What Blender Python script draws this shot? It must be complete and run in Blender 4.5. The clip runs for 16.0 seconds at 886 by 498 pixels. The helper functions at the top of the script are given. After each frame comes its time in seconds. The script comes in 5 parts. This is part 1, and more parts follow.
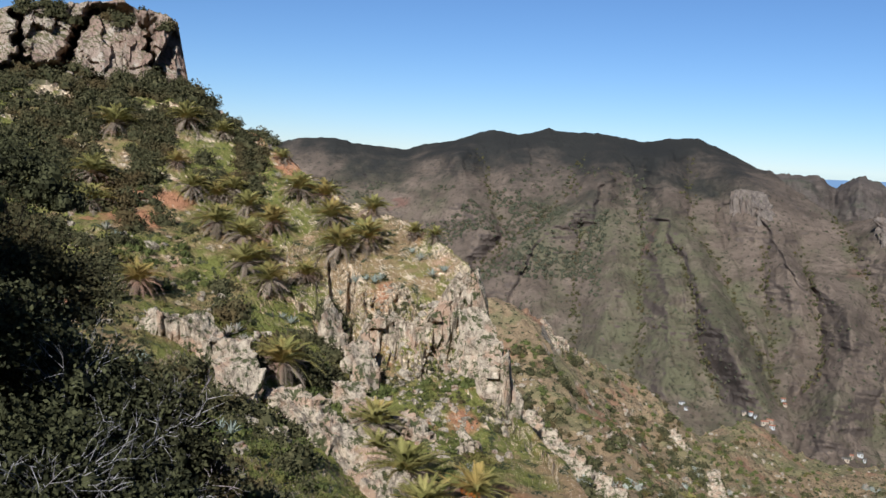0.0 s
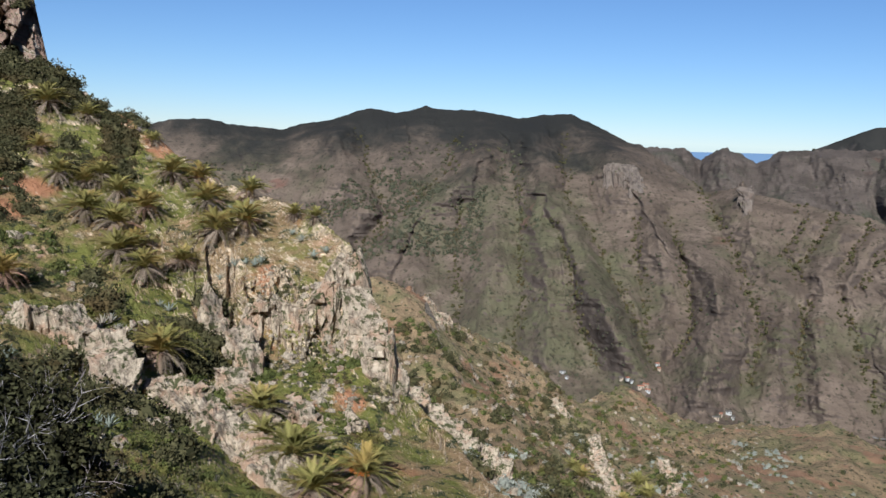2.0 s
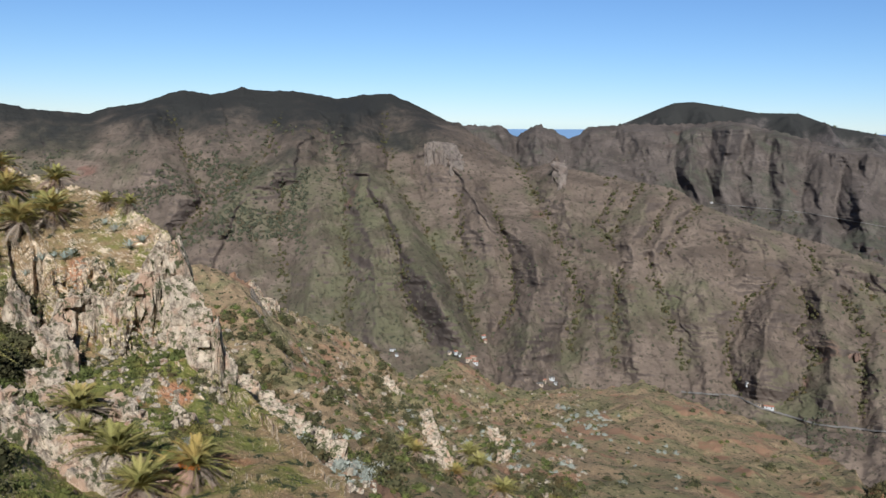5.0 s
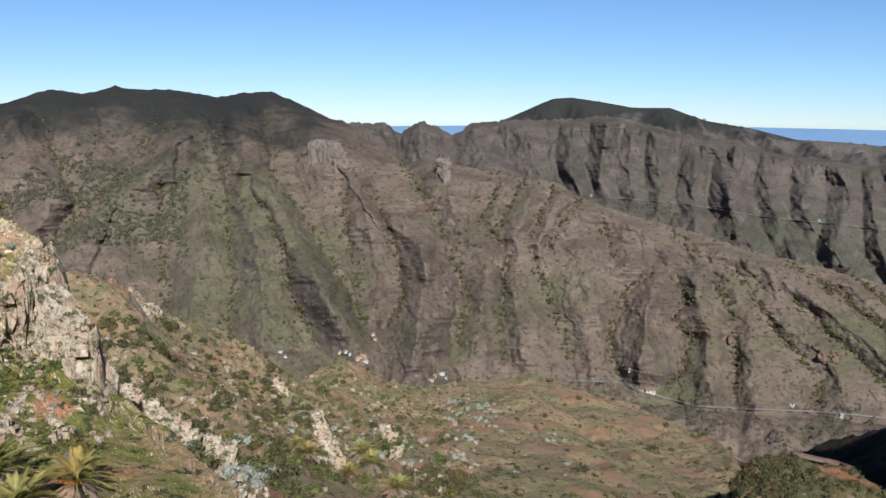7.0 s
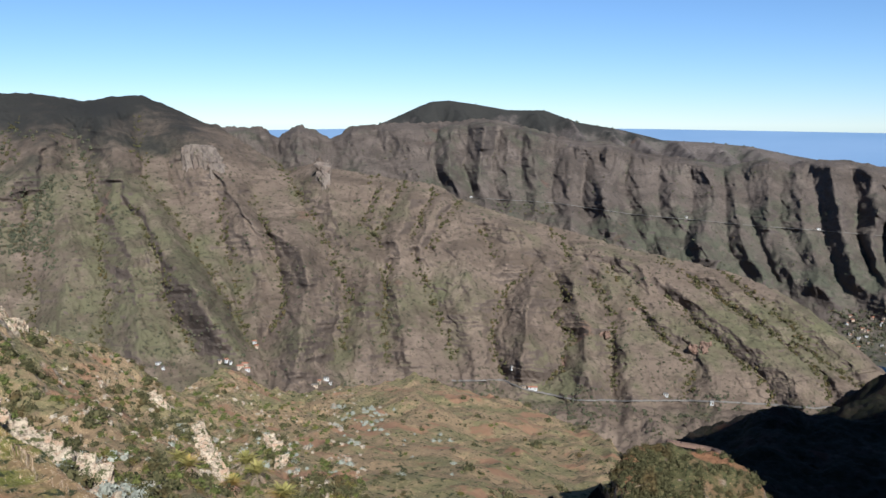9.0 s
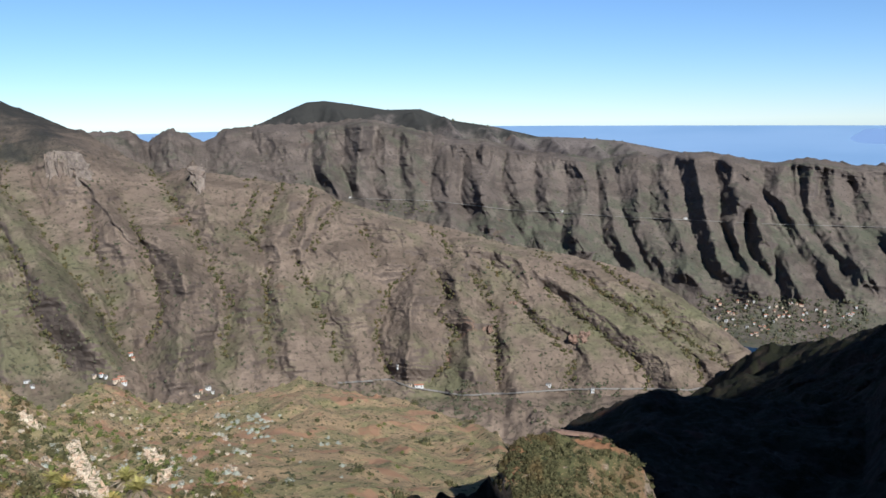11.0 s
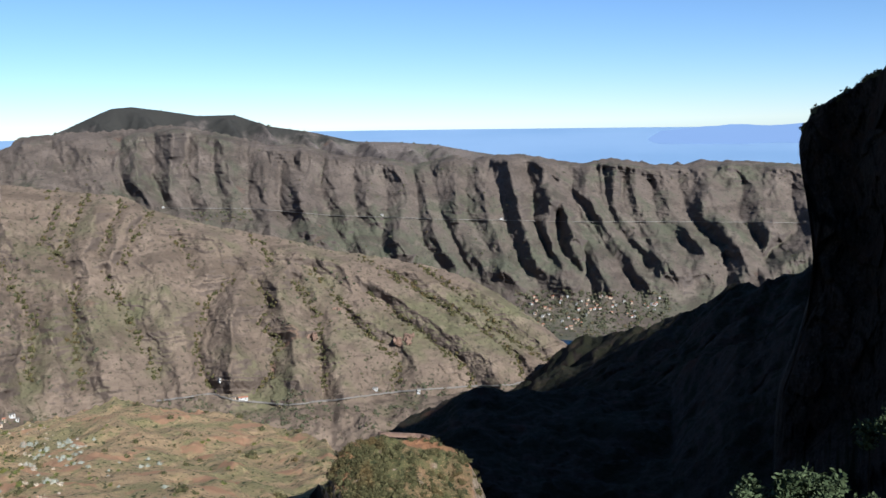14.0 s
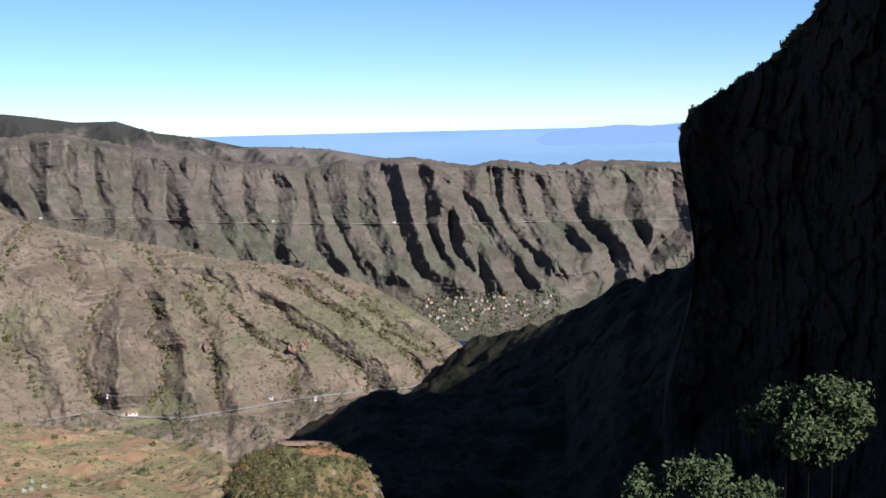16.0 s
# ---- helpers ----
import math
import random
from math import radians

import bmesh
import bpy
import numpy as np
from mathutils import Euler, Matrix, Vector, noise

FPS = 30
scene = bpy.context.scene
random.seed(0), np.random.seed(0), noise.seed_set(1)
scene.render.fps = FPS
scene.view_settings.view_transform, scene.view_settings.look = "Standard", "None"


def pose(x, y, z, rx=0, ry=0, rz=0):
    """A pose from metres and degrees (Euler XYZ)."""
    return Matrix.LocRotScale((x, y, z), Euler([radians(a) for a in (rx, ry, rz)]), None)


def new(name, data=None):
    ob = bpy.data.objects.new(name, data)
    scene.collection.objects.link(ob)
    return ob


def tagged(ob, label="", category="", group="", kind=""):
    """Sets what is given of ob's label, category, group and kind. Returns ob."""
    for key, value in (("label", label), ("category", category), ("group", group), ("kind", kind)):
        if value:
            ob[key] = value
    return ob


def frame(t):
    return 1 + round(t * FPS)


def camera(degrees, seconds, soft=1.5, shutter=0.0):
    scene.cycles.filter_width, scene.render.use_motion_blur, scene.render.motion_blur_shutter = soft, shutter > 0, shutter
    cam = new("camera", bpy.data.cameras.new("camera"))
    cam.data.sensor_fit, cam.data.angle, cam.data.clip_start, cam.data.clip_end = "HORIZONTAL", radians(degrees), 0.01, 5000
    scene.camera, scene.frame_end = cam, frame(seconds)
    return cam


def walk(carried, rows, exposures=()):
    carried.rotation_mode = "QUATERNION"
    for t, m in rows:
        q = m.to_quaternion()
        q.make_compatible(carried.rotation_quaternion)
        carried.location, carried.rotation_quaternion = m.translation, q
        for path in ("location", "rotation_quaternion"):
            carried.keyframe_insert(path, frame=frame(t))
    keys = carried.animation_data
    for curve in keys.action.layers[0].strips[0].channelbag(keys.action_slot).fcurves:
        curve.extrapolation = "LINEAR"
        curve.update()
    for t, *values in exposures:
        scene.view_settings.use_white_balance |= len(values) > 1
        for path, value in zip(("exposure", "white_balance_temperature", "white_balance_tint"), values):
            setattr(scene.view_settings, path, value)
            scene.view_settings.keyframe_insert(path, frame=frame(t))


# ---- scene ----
cam = camera(51.6, 16.0)
PATH = [
    (0.0, 83.85, -3.18, 0.34),
    (0.5, 83.79, -2.74, -1.33),
    (1.0, 83.58, -2.77, -3.27),
    (1.5, 83.29, -2.59, -5.19),
    (2.0, 82.88, -2.23, -7.22),
    (2.5, 82.55, -2.16, -9.09),
    (3.0, 82.47, -1.97, -10.89),
    (3.5, 82.40, -1.63, -12.67),
    (4.0, 82.33, -1.62, -14.62),
    (6.5, 81.76, -0.59, -23.64),
    (7.0, 81.94, -0.64, -25.53),
    (7.5, 82.00, -0.55, -27.58),
    (8.0, 82.10, -0.45, -29.68),
    (10.5, 82.15, 0.37, -38.31),
    (11.0, 82.13, 0.78, -40.66),
    (11.5, 82.07, 0.92, -42.75),
    (12.0, 82.05, 0.70, -45.27),
    (12.5, 82.15, 0.75, -47.20),
    (13.0, 82.26, 0.97, -49.16),
    (13.5, 82.21, 1.27, -50.46),
    (14.0, 82.23, 1.33, -51.95),
    (14.5, 82.12, 1.29, -53.31),
    (15.0, 82.15, 1.48, -55.38),
    (15.5, 82.22, 1.74, -57.07),
    (16.0, 82.24, 1.99, -58.76),
]
EXPOSURE = [(0.0, 0.43), (3.5, 0.41), (7.0, 0.55), (11.0, 0.78), (13.0, 0.83), (14.5, 0.97), (16.0, 1.08)]
walk(cam, [(t, pose(0, 0, 0, rx, ry, rz)) for t, rx, ry, rz in PATH], [(t, e, float(np.interp(t, [4, 7, 13, 16], [5420, 5500, 5480, 5600])), 10) for t, e in EXPOSURE])

# ---- light ----
SUN_AZ, SUN_EL = 197.0, 34.0  # clockwise from the first view, and above the horizon
sky_world = bpy.data.worlds.new("sky")
scene.world = sky_world
sky_world.use_nodes = True
wn = sky_world.node_tree.nodes
sky = wn.new("ShaderNodeTexSky")
sky.sky_type, sky.sun_disc = "NISHITA", False
sky.sun_elevation, sky.sun_rotation = radians(SUN_EL), radians(SUN_AZ)
sky.altitude, sky.air_density, sky.dust_density, sky.ozone_density = 2500, 1.0, 0.0, 4.0
wn["Background"].inputs[1].default_value = 0.061
sky_world.node_tree.links.new(sky.outputs[0], wn["Background"].inputs[0])
sun = new("sun", bpy.data.lights.new("sun", "SUN"))
sun.data.energy, sun.data.angle, sun.data.color = 5.0, radians(0.53), (1.0, 0.95, 0.86)
sun.rotation_euler = (radians(90 - SUN_EL), 0, radians(180 - SUN_AZ + 0.0))


# ---- noise on arrays ----
RND = np.random.RandomState(7)
PERM = np.concatenate([RND.permutation(256)] * 3)
GRAD = RND.normal(size=(256, 3))
GRAD /= np.linalg.norm(GRAD, axis=1)[:, None]


def perlin(x, y, z):
    x, y, z = np.broadcast_arrays(x, y, z)
    xi, yi, zi = np.floor(x), np.floor(y), np.floor(z)
    fx, fy, fz = x - xi, y - yi, z - zi
    xi, yi, zi = xi.astype(int) & 255, yi.astype(int) & 255, zi.astype(int) & 255
    u, v, w = (f * f * f * (f * (f * 6 - 15) + 10) for f in (fx, fy, fz))
    total = 0
    for a in (0, 1):
        for b in (0, 1):
            for c in (0, 1):
                g = GRAD[PERM[PERM[PERM[xi + a] + yi + b] + zi + c]]
                dot = g[..., 0] * (fx - a) + g[..., 1] * (fy - b) + g[..., 2] * (fz - c)
                total = total + dot * (u if a else 1 - u) * (v if b else 1 - v) * (w if c else 1 - w)
    return total * 1.6


def fbm(x, y, z, octaves=4, gain=0.5):
    total, amp = 0, 1.0
    for k in range(octaves):
        total = total + amp * perlin(x * 2**k + 17.3 * k, y * 2**k + 5.1 * k, z * 2**k)
        amp *= gain
    return total


def ridged(x, y, z, octaves=4, gain=0.5):
    total, amp = 0, 1.0
    for k in range(octaves):
        total = total + amp * (1 - 2 * np.abs(perlin(x * 2**k + 9.7 * k, y * 2**k + 3.3 * k, z * 2**k)))
        amp *= gain
    return total


def cells(x, y, z, seed=0):
    """Distance to the nearest and next cell centre, and a number from 0 to 1 for the nearest cell."""
    xi, yi, zi = np.floor(x).astype(int), np.floor(y).astype(int), np.floor(z).astype(int)
    f1, f2, who = np.full(x.shape, 9.0), np.full(x.shape, 9.0), np.zeros(x.shape)
    for a in (-1, 0, 1):
        for b in (-1, 0, 1):
            for c in (-1, 0, 1):
                h = PERM[PERM[PERM[(xi + a) & 255] + ((yi + b) & 255)] + ((zi + c + seed) & 255)]
                d = np.sqrt((xi + a + PERM[h] / 255 - x) ** 2 + (yi + b + PERM[h + 37] / 255 - y) ** 2 + (zi + c + PERM[h + 91] / 255 - z) ** 2)
                closer = d < f1
                f2 = np.where(closer, f1, np.minimum(f2, d))
                who = np.where(closer, h / 255.0, who)
                f1 = np.where(closer, d, f1)
    return f1, f2, who


def step(a, b, x):
    t = np.clip((x - a) / (b - a), 0, 1)
    return t * t * (3 - 2 * t)


def spurs(u, seed, lean=0.35):
    """Uneven row of sharp-crested spurs along u, from 0 in the gullies to about 1 on the crests."""
    u = u + 0.45 * perlin(u * 0.7, seed, 0.5)
    cell = np.floor(u).astype(int)
    height = 0.55 + 0.45 * ((PERM[(cell + int(seed * 13)) & 255]) / 255.0)
    peak = lean + 0.3 * (PERM[(cell * 3 + int(seed * 7) + 50) & 255] / 255.0)
    f = u - np.floor(u)
    tri = np.where(f < peak, f / peak, (1 - f) / (1 - peak))
    return height * tri**0.9


# ---- node helpers ----
class Nodes:
    def __init__(self, name, tone=0.68):
        self.tone = tone  # scales the palette below, tuned for each material
        self.mat = bpy.data.materials.new(name)
        self.mat.use_nodes = True
        self.n, self.l = self.mat.node_tree.nodes, self.mat.node_tree.links
        self.bsdf = self.n["Principled BSDF"]
        self.geo = self.n.new("ShaderNodeNewGeometry")
        self.place = self.geo.outputs["Position"]

    def put(self, value, socket):
        if hasattr(value, "links"):
            self.l.new(value, socket)
        else:
            colour = isinstance(value, tuple) and len(value) == 3
            socket.default_value = (*(c * self.tone for c in value), 1) if colour else value

    def noise(self, scale, detail=4.0, rough=0.55, stretch=None, w=0.0):
        node = self.n.new("ShaderNodeTexNoise")
        node.inputs["Scale"].default_value, node.inputs["Detail"].default_value = scale, detail
        node.inputs["Roughness"].default_value = rough
        m = self.n.new("ShaderNodeMapping")
        m.inputs["Location"].default_value = (w, w * 1.7, w * 0.3)
        m.inputs["Scale"].default_value = stretch or (1, 1, 1)
        self.l.new(self.place, m.inputs["Vector"])
        self.l.new(m.outputs[0], node.inputs["Vector"])
        return node.outputs["Fac"]

    def ramp(self, value, a, b, invert=False):
        node = self.n.new("ShaderNodeMapRange")
        node.interpolation_type = "SMOOTHSTEP"
        self.put(value, node.inputs["Value"])
        node.inputs["From Min"].default_value, node.inputs["From Max"].default_value = a, b
        if invert:
            node.inputs["To Min"].default_value, node.inputs["To Max"].default_value = 1, 0
        return node.outputs["Result"]

    def math(self, op, a, b=0.0):
        node = self.n.new("ShaderNodeMath")
        node.operation = op
        self.put(a, node.inputs[0])
        self.put(b, node.inputs[1])
        return node.outputs[0]

    def mix(self, fac, a, b):
        node = self.n.new("ShaderNodeMix")
        node.data_type = "RGBA"
        self.put(fac, node.inputs["Factor"])
        self.put(a, node.inputs["A"] if False else node.inputs[6])
        self.put(b, node.inputs[7])
        return node.outputs[2]

    def slope(self):
        """The upward part of the surface's direction: 1 on the flat, 0 on a wall."""
        node = self.n.new("ShaderNodeSeparateXYZ")
        self.l.new(self.geo.outputs["Normal"], node.inputs[0])
        return node.outputs["Z"]

    def bump(self, height, strength, distance):
        node = self.n.new("ShaderNodeBump")
        node.inputs["Strength"].default_value, node.inputs["Distance"].default_value = strength, distance
        self.l.new(height, node.inputs["Height"])
        self.l.new(node.outputs[0], self.bsdf.inputs["Normal"])

    def done(self, colour, rough=0.9, spec=0.1):
        self.put(colour, self.bsdf.inputs["Base Color"])
        self.put(rough, self.bsdf.inputs["Roughness"])
        self.bsdf.inputs["Specular IOR Level"].default_value = spec
        return self.mat


def far_hill(name, soil, grass, shrub, rock, red, green_amount=0.5, shrub_amount=0.55, w=0.0, wooded=None, tone=0.56):
    """Dry mountain slope: soil and grass in broad patches, low shrubs, rock where it is steep, and a few bare red scars."""
    m = Nodes(name, tone)
    broad, mid, fine = m.noise(0.008, 5, 0.6, w=w), m.noise(0.03, 5, 0.6, w=w + 3), m.noise(0.16, 4, 0.65, w=w + 5)
    strata = m.noise(0.02, 6, 0.7, (0.7, 0.7, 6.0), w=w + 9)
    damp = m.n.new("ShaderNodeAttribute")  # how grassy a stretch of the hillside is
    damp.attribute_name = "grass"
    lush = m.math("ADD", m.math("ADD", m.math("MULTIPLY", broad, 0.7), m.math("MULTIPLY", mid, 0.3)), m.math("MULTIPLY", damp.outputs["Fac"], 0.16))
    c = m.mix(m.ramp(lush, green_amount - 0.03, green_amount + 0.15), soil, grass)
    c = m.mix(m.math("MULTIPLY", m.ramp(strata, 0.5, 0.64), 0.4), c, tuple(v * 0.7 for v in soil))
    c = m.mix(m.math("MULTIPLY", m.ramp(m.noise(0.02, 6, 0.7, w=w + 20), 0.52, 0.62), 0.5), c, tuple(v * 1.45 for v in soil))
    c = m.mix(m.math("MULTIPLY", m.ramp(m.noise(0.013, 6, 0.7, (1, 1, 2.2), w=w + 51), 0.48, 0.6), 0.55), c, tuple(v * 0.5 for v in soil))
    c = m.mix(m.ramp(m.noise(0.0085, 3, 0.5, w=w + 31), 0.67, 0.72), c, red)
    c = m.mix(m.math("MULTIPLY", m.ramp(fine, shrub_amount, shrub_amount + 0.09), 0.75), c, shrub)
    c = m.mix(m.ramp(m.math("ADD", m.slope(), m.math("MULTIPLY", mid, 0.3)), 0.42, 0.72, True), c, m.mix(fine, rock, tuple(v * 0.66 for v in rock)))
    if wooded:  # cloud forest on the tops
        up = m.n.new("ShaderNodeSeparateXYZ")
        m.l.new(m.place, up.inputs[0])
        level = m.math("ADD", up.outputs["Z"], m.math("ADD", m.math("MULTIPLY", m.math("SUBTRACT", mid, 0.5), 90.0), m.math("MULTIPLY", m.math("SUBTRACT", broad, 0.5), 220.0)))
        c = m.mix(m.ramp(level, wooded[0], wooded[1]), c, m.mix(fine, (0.062, 0.056, 0.048), (0.042, 0.041, 0.034)))
    m.bump(m.math("ADD", fine, m.math("MULTIPLY", strata, 0.8)), 0.9, 2.6)
    return m.done(c, 0.95, 0.05)


def near_ground(name, soil, grass, rock, red, rock_at=0.75, red_at=0.62, grass_at=0.41, shrub=(0.05, 0.055, 0.024), w=0.0, tone=0.95):
    """Rough slope close by: grass and stony soil on the gentle parts, broken pale rock where it is steep, red earth in patches."""
    m = Nodes(name, tone)
    broad, mid, fine = m.noise(0.035, 4, 0.6, w=w), m.noise(0.22, 5, 0.65, w=w + 3), m.noise(1.6, 5, 0.7, w=w + 5)
    c = m.mix(m.ramp(m.math("ADD", m.math("MULTIPLY", broad, 0.6), m.math("MULTIPLY", mid, 0.4)), grass_at, grass_at + 0.11), soil, grass)
    c = m.mix(m.ramp(fine, 0.56, 0.68), c, tuple(v * 1.7 for v in soil))
    c = m.mix(m.ramp(m.noise(0.5, 5, 0.7, w=w + 8), 0.54, 0.62), c, shrub)
    c = m.mix(m.ramp(m.noise(0.05, 4, 0.55, w=w + 15), red_at, red_at + 0.06), c, red)
    column = m.noise(0.75, 7, 0.75, (1, 1, 0.4), w=w + 11)
    stone = m.mix(m.ramp(column, 0.4, 0.56), tuple(v * 0.26 for v in rock), rock)
    stone = m.mix(m.ramp(m.noise(0.16, 4, 0.6, w=w + 27), 0.48, 0.66), stone, m.mix(mid, red, tuple(v * 0.8 for v in rock)))
    stone = m.mix(m.ramp(m.noise(1.4, 6, 0.7, w=w + 33), 0.53, 0.62), stone, tuple(min(1, v * 1.45) for v in rock))
    stone = m.mix(m.ramp(m.noise(0.45, 5, 0.7, w=w + 41), 0.64, 0.69), stone, shrub)
    c = m.mix(m.ramp(m.math("ADD", m.slope(), m.math("MULTIPLY", mid, 0.5)), rock_at + 0.16, rock_at + 0.34, True), c, stone)
    m.bump(m.math("ADD", m.math("MULTIPLY", column, 1.4), m.math("ADD", fine, mid)), 0.9, 0.7)
    return m.done(c, 0.93, 0.08)


M_MAIN = far_hill("dry_slope", (0.246, 0.18, 0.128), (0.19, 0.17, 0.093), (0.07, 0.064, 0.04), (0.22, 0.166, 0.127), (0.26, 0.15, 0.105), wooded=(-85, 15), tone=0.57)
M_FAR = far_hill("cliffed_ridge", (0.207, 0.161, 0.126), (0.154, 0.148, 0.098), (0.064, 0.062, 0.05), (0.198, 0.158, 0.13), (0.2, 0.13, 0.095), 0.5, 0.57, 40, tone=0.5)
M_BACK = far_hill("wooded_ridge", (0.16, 0.13, 0.11), (0.125, 0.12, 0.085), (0.055, 0.055, 0.042), (0.16, 0.13, 0.11), (0.18, 0.12, 0.09), 0.5, 0.57, 80, (-45, 5), 0.66)
M_MID = near_ground("stony_grass_slope", (0.345, 0.235, 0.128), (0.245, 0.203, 0.095), (0.5, 0.4, 0.28), (0.35, 0.2, 0.112), 0.6, 0.565, 0.45, w=60, tone=0.88)
# darkened for scrub, with the knoll's left-side shade painted into the colour
M_KNOLL = near_ground("scrubby_shaded_knoll_earth", (0.27, 0.17, 0.09), (0.13, 0.12, 0.05), (0.3, 0.23, 0.16), (0.36, 0.18, 0.09), 0.6, 0.56, 0.42, w=75, tone=0.72)
M_SPUR = near_ground("crag_and_grass", (0.29, 0.19, 0.095), (0.17, 0.165, 0.04), (0.57, 0.44, 0.29), (0.42, 0.2, 0.1), 0.7, 0.58, tone=1.12)
def cliff_face(name):
    """Tall jointed rock face: tan and reddish stone, fine specks, thin upright cracks and level breaks."""
    m = Nodes(name, 0.78)
    broad, mid, fine = m.noise(0.09, 4, 0.6, w=2), m.noise(0.5, 5, 0.65, (1, 1, 0.6), w=5), m.noise(2.6, 5, 0.7, w=9)
    c = m.mix(m.ramp(broad, 0.4, 0.62), (0.47, 0.365, 0.265), (0.36, 0.235, 0.165))
    c = m.mix(m.ramp(mid, 0.5, 0.66), c, (0.56, 0.46, 0.35))
    c = m.mix(m.math("MULTIPLY", m.ramp(fine, 0.52, 0.66), 0.6), c, (0.22, 0.16, 0.115))
    streak = m.noise(0.7, 6, 0.7, (1, 1, 0.22), w=17)
    c = m.mix(m.math("MULTIPLY", m.ramp(streak, 0.5, 0.66), 0.7), c, (0.17, 0.12, 0.085))
    c = m.mix(m.ramp(m.noise(0.6, 5, 0.7, w=21), 0.64, 0.7), c, (0.1, 0.1, 0.05))
    c = m.mix(m.ramp(m.math("ADD", m.slope(), m.math("MULTIPLY", mid, 0.3)), 0.75, 0.95), c, m.mix(fine, (0.11, 0.1, 0.04), (0.2, 0.165, 0.085)))
    m.bump(m.math("ADD", m.math("MULTIPLY", mid, 1.3), m.math("ADD", m.math("MULTIPLY", fine, 0.5), m.math("MULTIPLY", streak, -1.0))), 0.8, 0.7)
    return m.done(c, 0.92, 0.08)


M_CLIFF = cliff_face("brown_cliff_rock")
# colour cut near black: much of these slopes' deep shade is painted in
M_SHADE_DARK = near_ground("shade_darkened_rock", (0.15, 0.11, 0.075), (0.075, 0.075, 0.038), (0.15, 0.118, 0.09), (0.19, 0.1, 0.065), 0.7, 0.64, shrub=(0.04, 0.042, 0.02), w=120, tone=0.2)


# ---- the hillsides: each is lofted between lines fitted to the camera's view, given as azimuth, elevation and a chosen distance from the viewpoint ----
def curve(table, az):
    t = np.array(table, float)
    return np.interp(az, t[:, 0], t[:, 1]), np.interp(az, t[:, 0], t[:, 2])


def polar(az, el, r):
    a = np.radians(az)
    return np.stack([r * np.sin(a), r * np.cos(a), r * np.tan(np.radians(el))], -1)


def sheet(name, p, mat, smooth=True):
    """A grid of points as one mesh."""
    ni, nj = p.shape[:2]
    me = bpy.data.meshes.new(name)
    k = np.arange(ni * nj).reshape(ni, nj)
    q = np.stack([k[:-1, :-1], k[1:, :-1], k[1:, 1:], k[:-1, 1:]], -1).reshape(-1, 4)
    me.vertices.add(ni * nj)
    me.vertices.foreach_set("co", p.reshape(-1).astype(np.float32))
    me.loops.add(q.size)
    me.loops.foreach_set("vertex_index", q.reshape(-1).astype(np.int32))
    me.polygons.add(len(q))
    me.polygons.foreach_set("loop_start", (np.arange(len(q)) * 4).astype(np.int32))
    me.polygons.foreach_set("use_smooth", np.full(len(q), smooth))
    me.update(calc_edges=True)
    me.materials.append(mat)
    return new(name, me)


def loft(az, curves, rows):
    """Points between such lines, with that many rows in each band; also the band number v of each row."""
    lines = [polar(az, *curve(c, az)) if isinstance(c, (list, tuple)) else c for c in curves]
    out, vs = [], []
    for k in range(len(lines) - 1):
        for t in np.arange(rows[k]) / rows[k]:
            out.append(lines[k] * (1 - t) + lines[k + 1] * t)
            vs.append(k + t)
    out.append(lines[-1])
    vs.append(len(lines) - 1)
    return np.stack(out, 1), np.array(vs)[None, :]


def soften(p, times):
    """Rounds the breaks between bands."""
    for _ in range(times):
        p[:, 1:-1] = 0.25 * p[:, :-2] + 0.5 * p[:, 1:-1] + 0.25 * p[:, 2:]
    return p


def elevation(p):
    return np.degrees(np.arctan2(p[..., 2], np.hypot(p[..., 0], p[..., 1])))


def ledges(p, seed, spacing=13.0):
    """Broken rock ledges that run level across a mountainside, from 0 to about 1."""
    x, y, z = p[..., 0], p[..., 1], p[..., 2]
    level = z / spacing + 0.9 * fbm(x / 260, y / 260, seed, 2) + 0.12 * fbm(x / 25, y / 25, seed, 2)
    lip = np.maximum((level - np.floor(level)) ** 3, 0.6 * ((2.3 * level) % 1.0) ** 3)
    return lip * np.clip(0.35 + 1.6 * fbm(x / 70, y / 70, z / 22 + seed, 3), 0, 1)


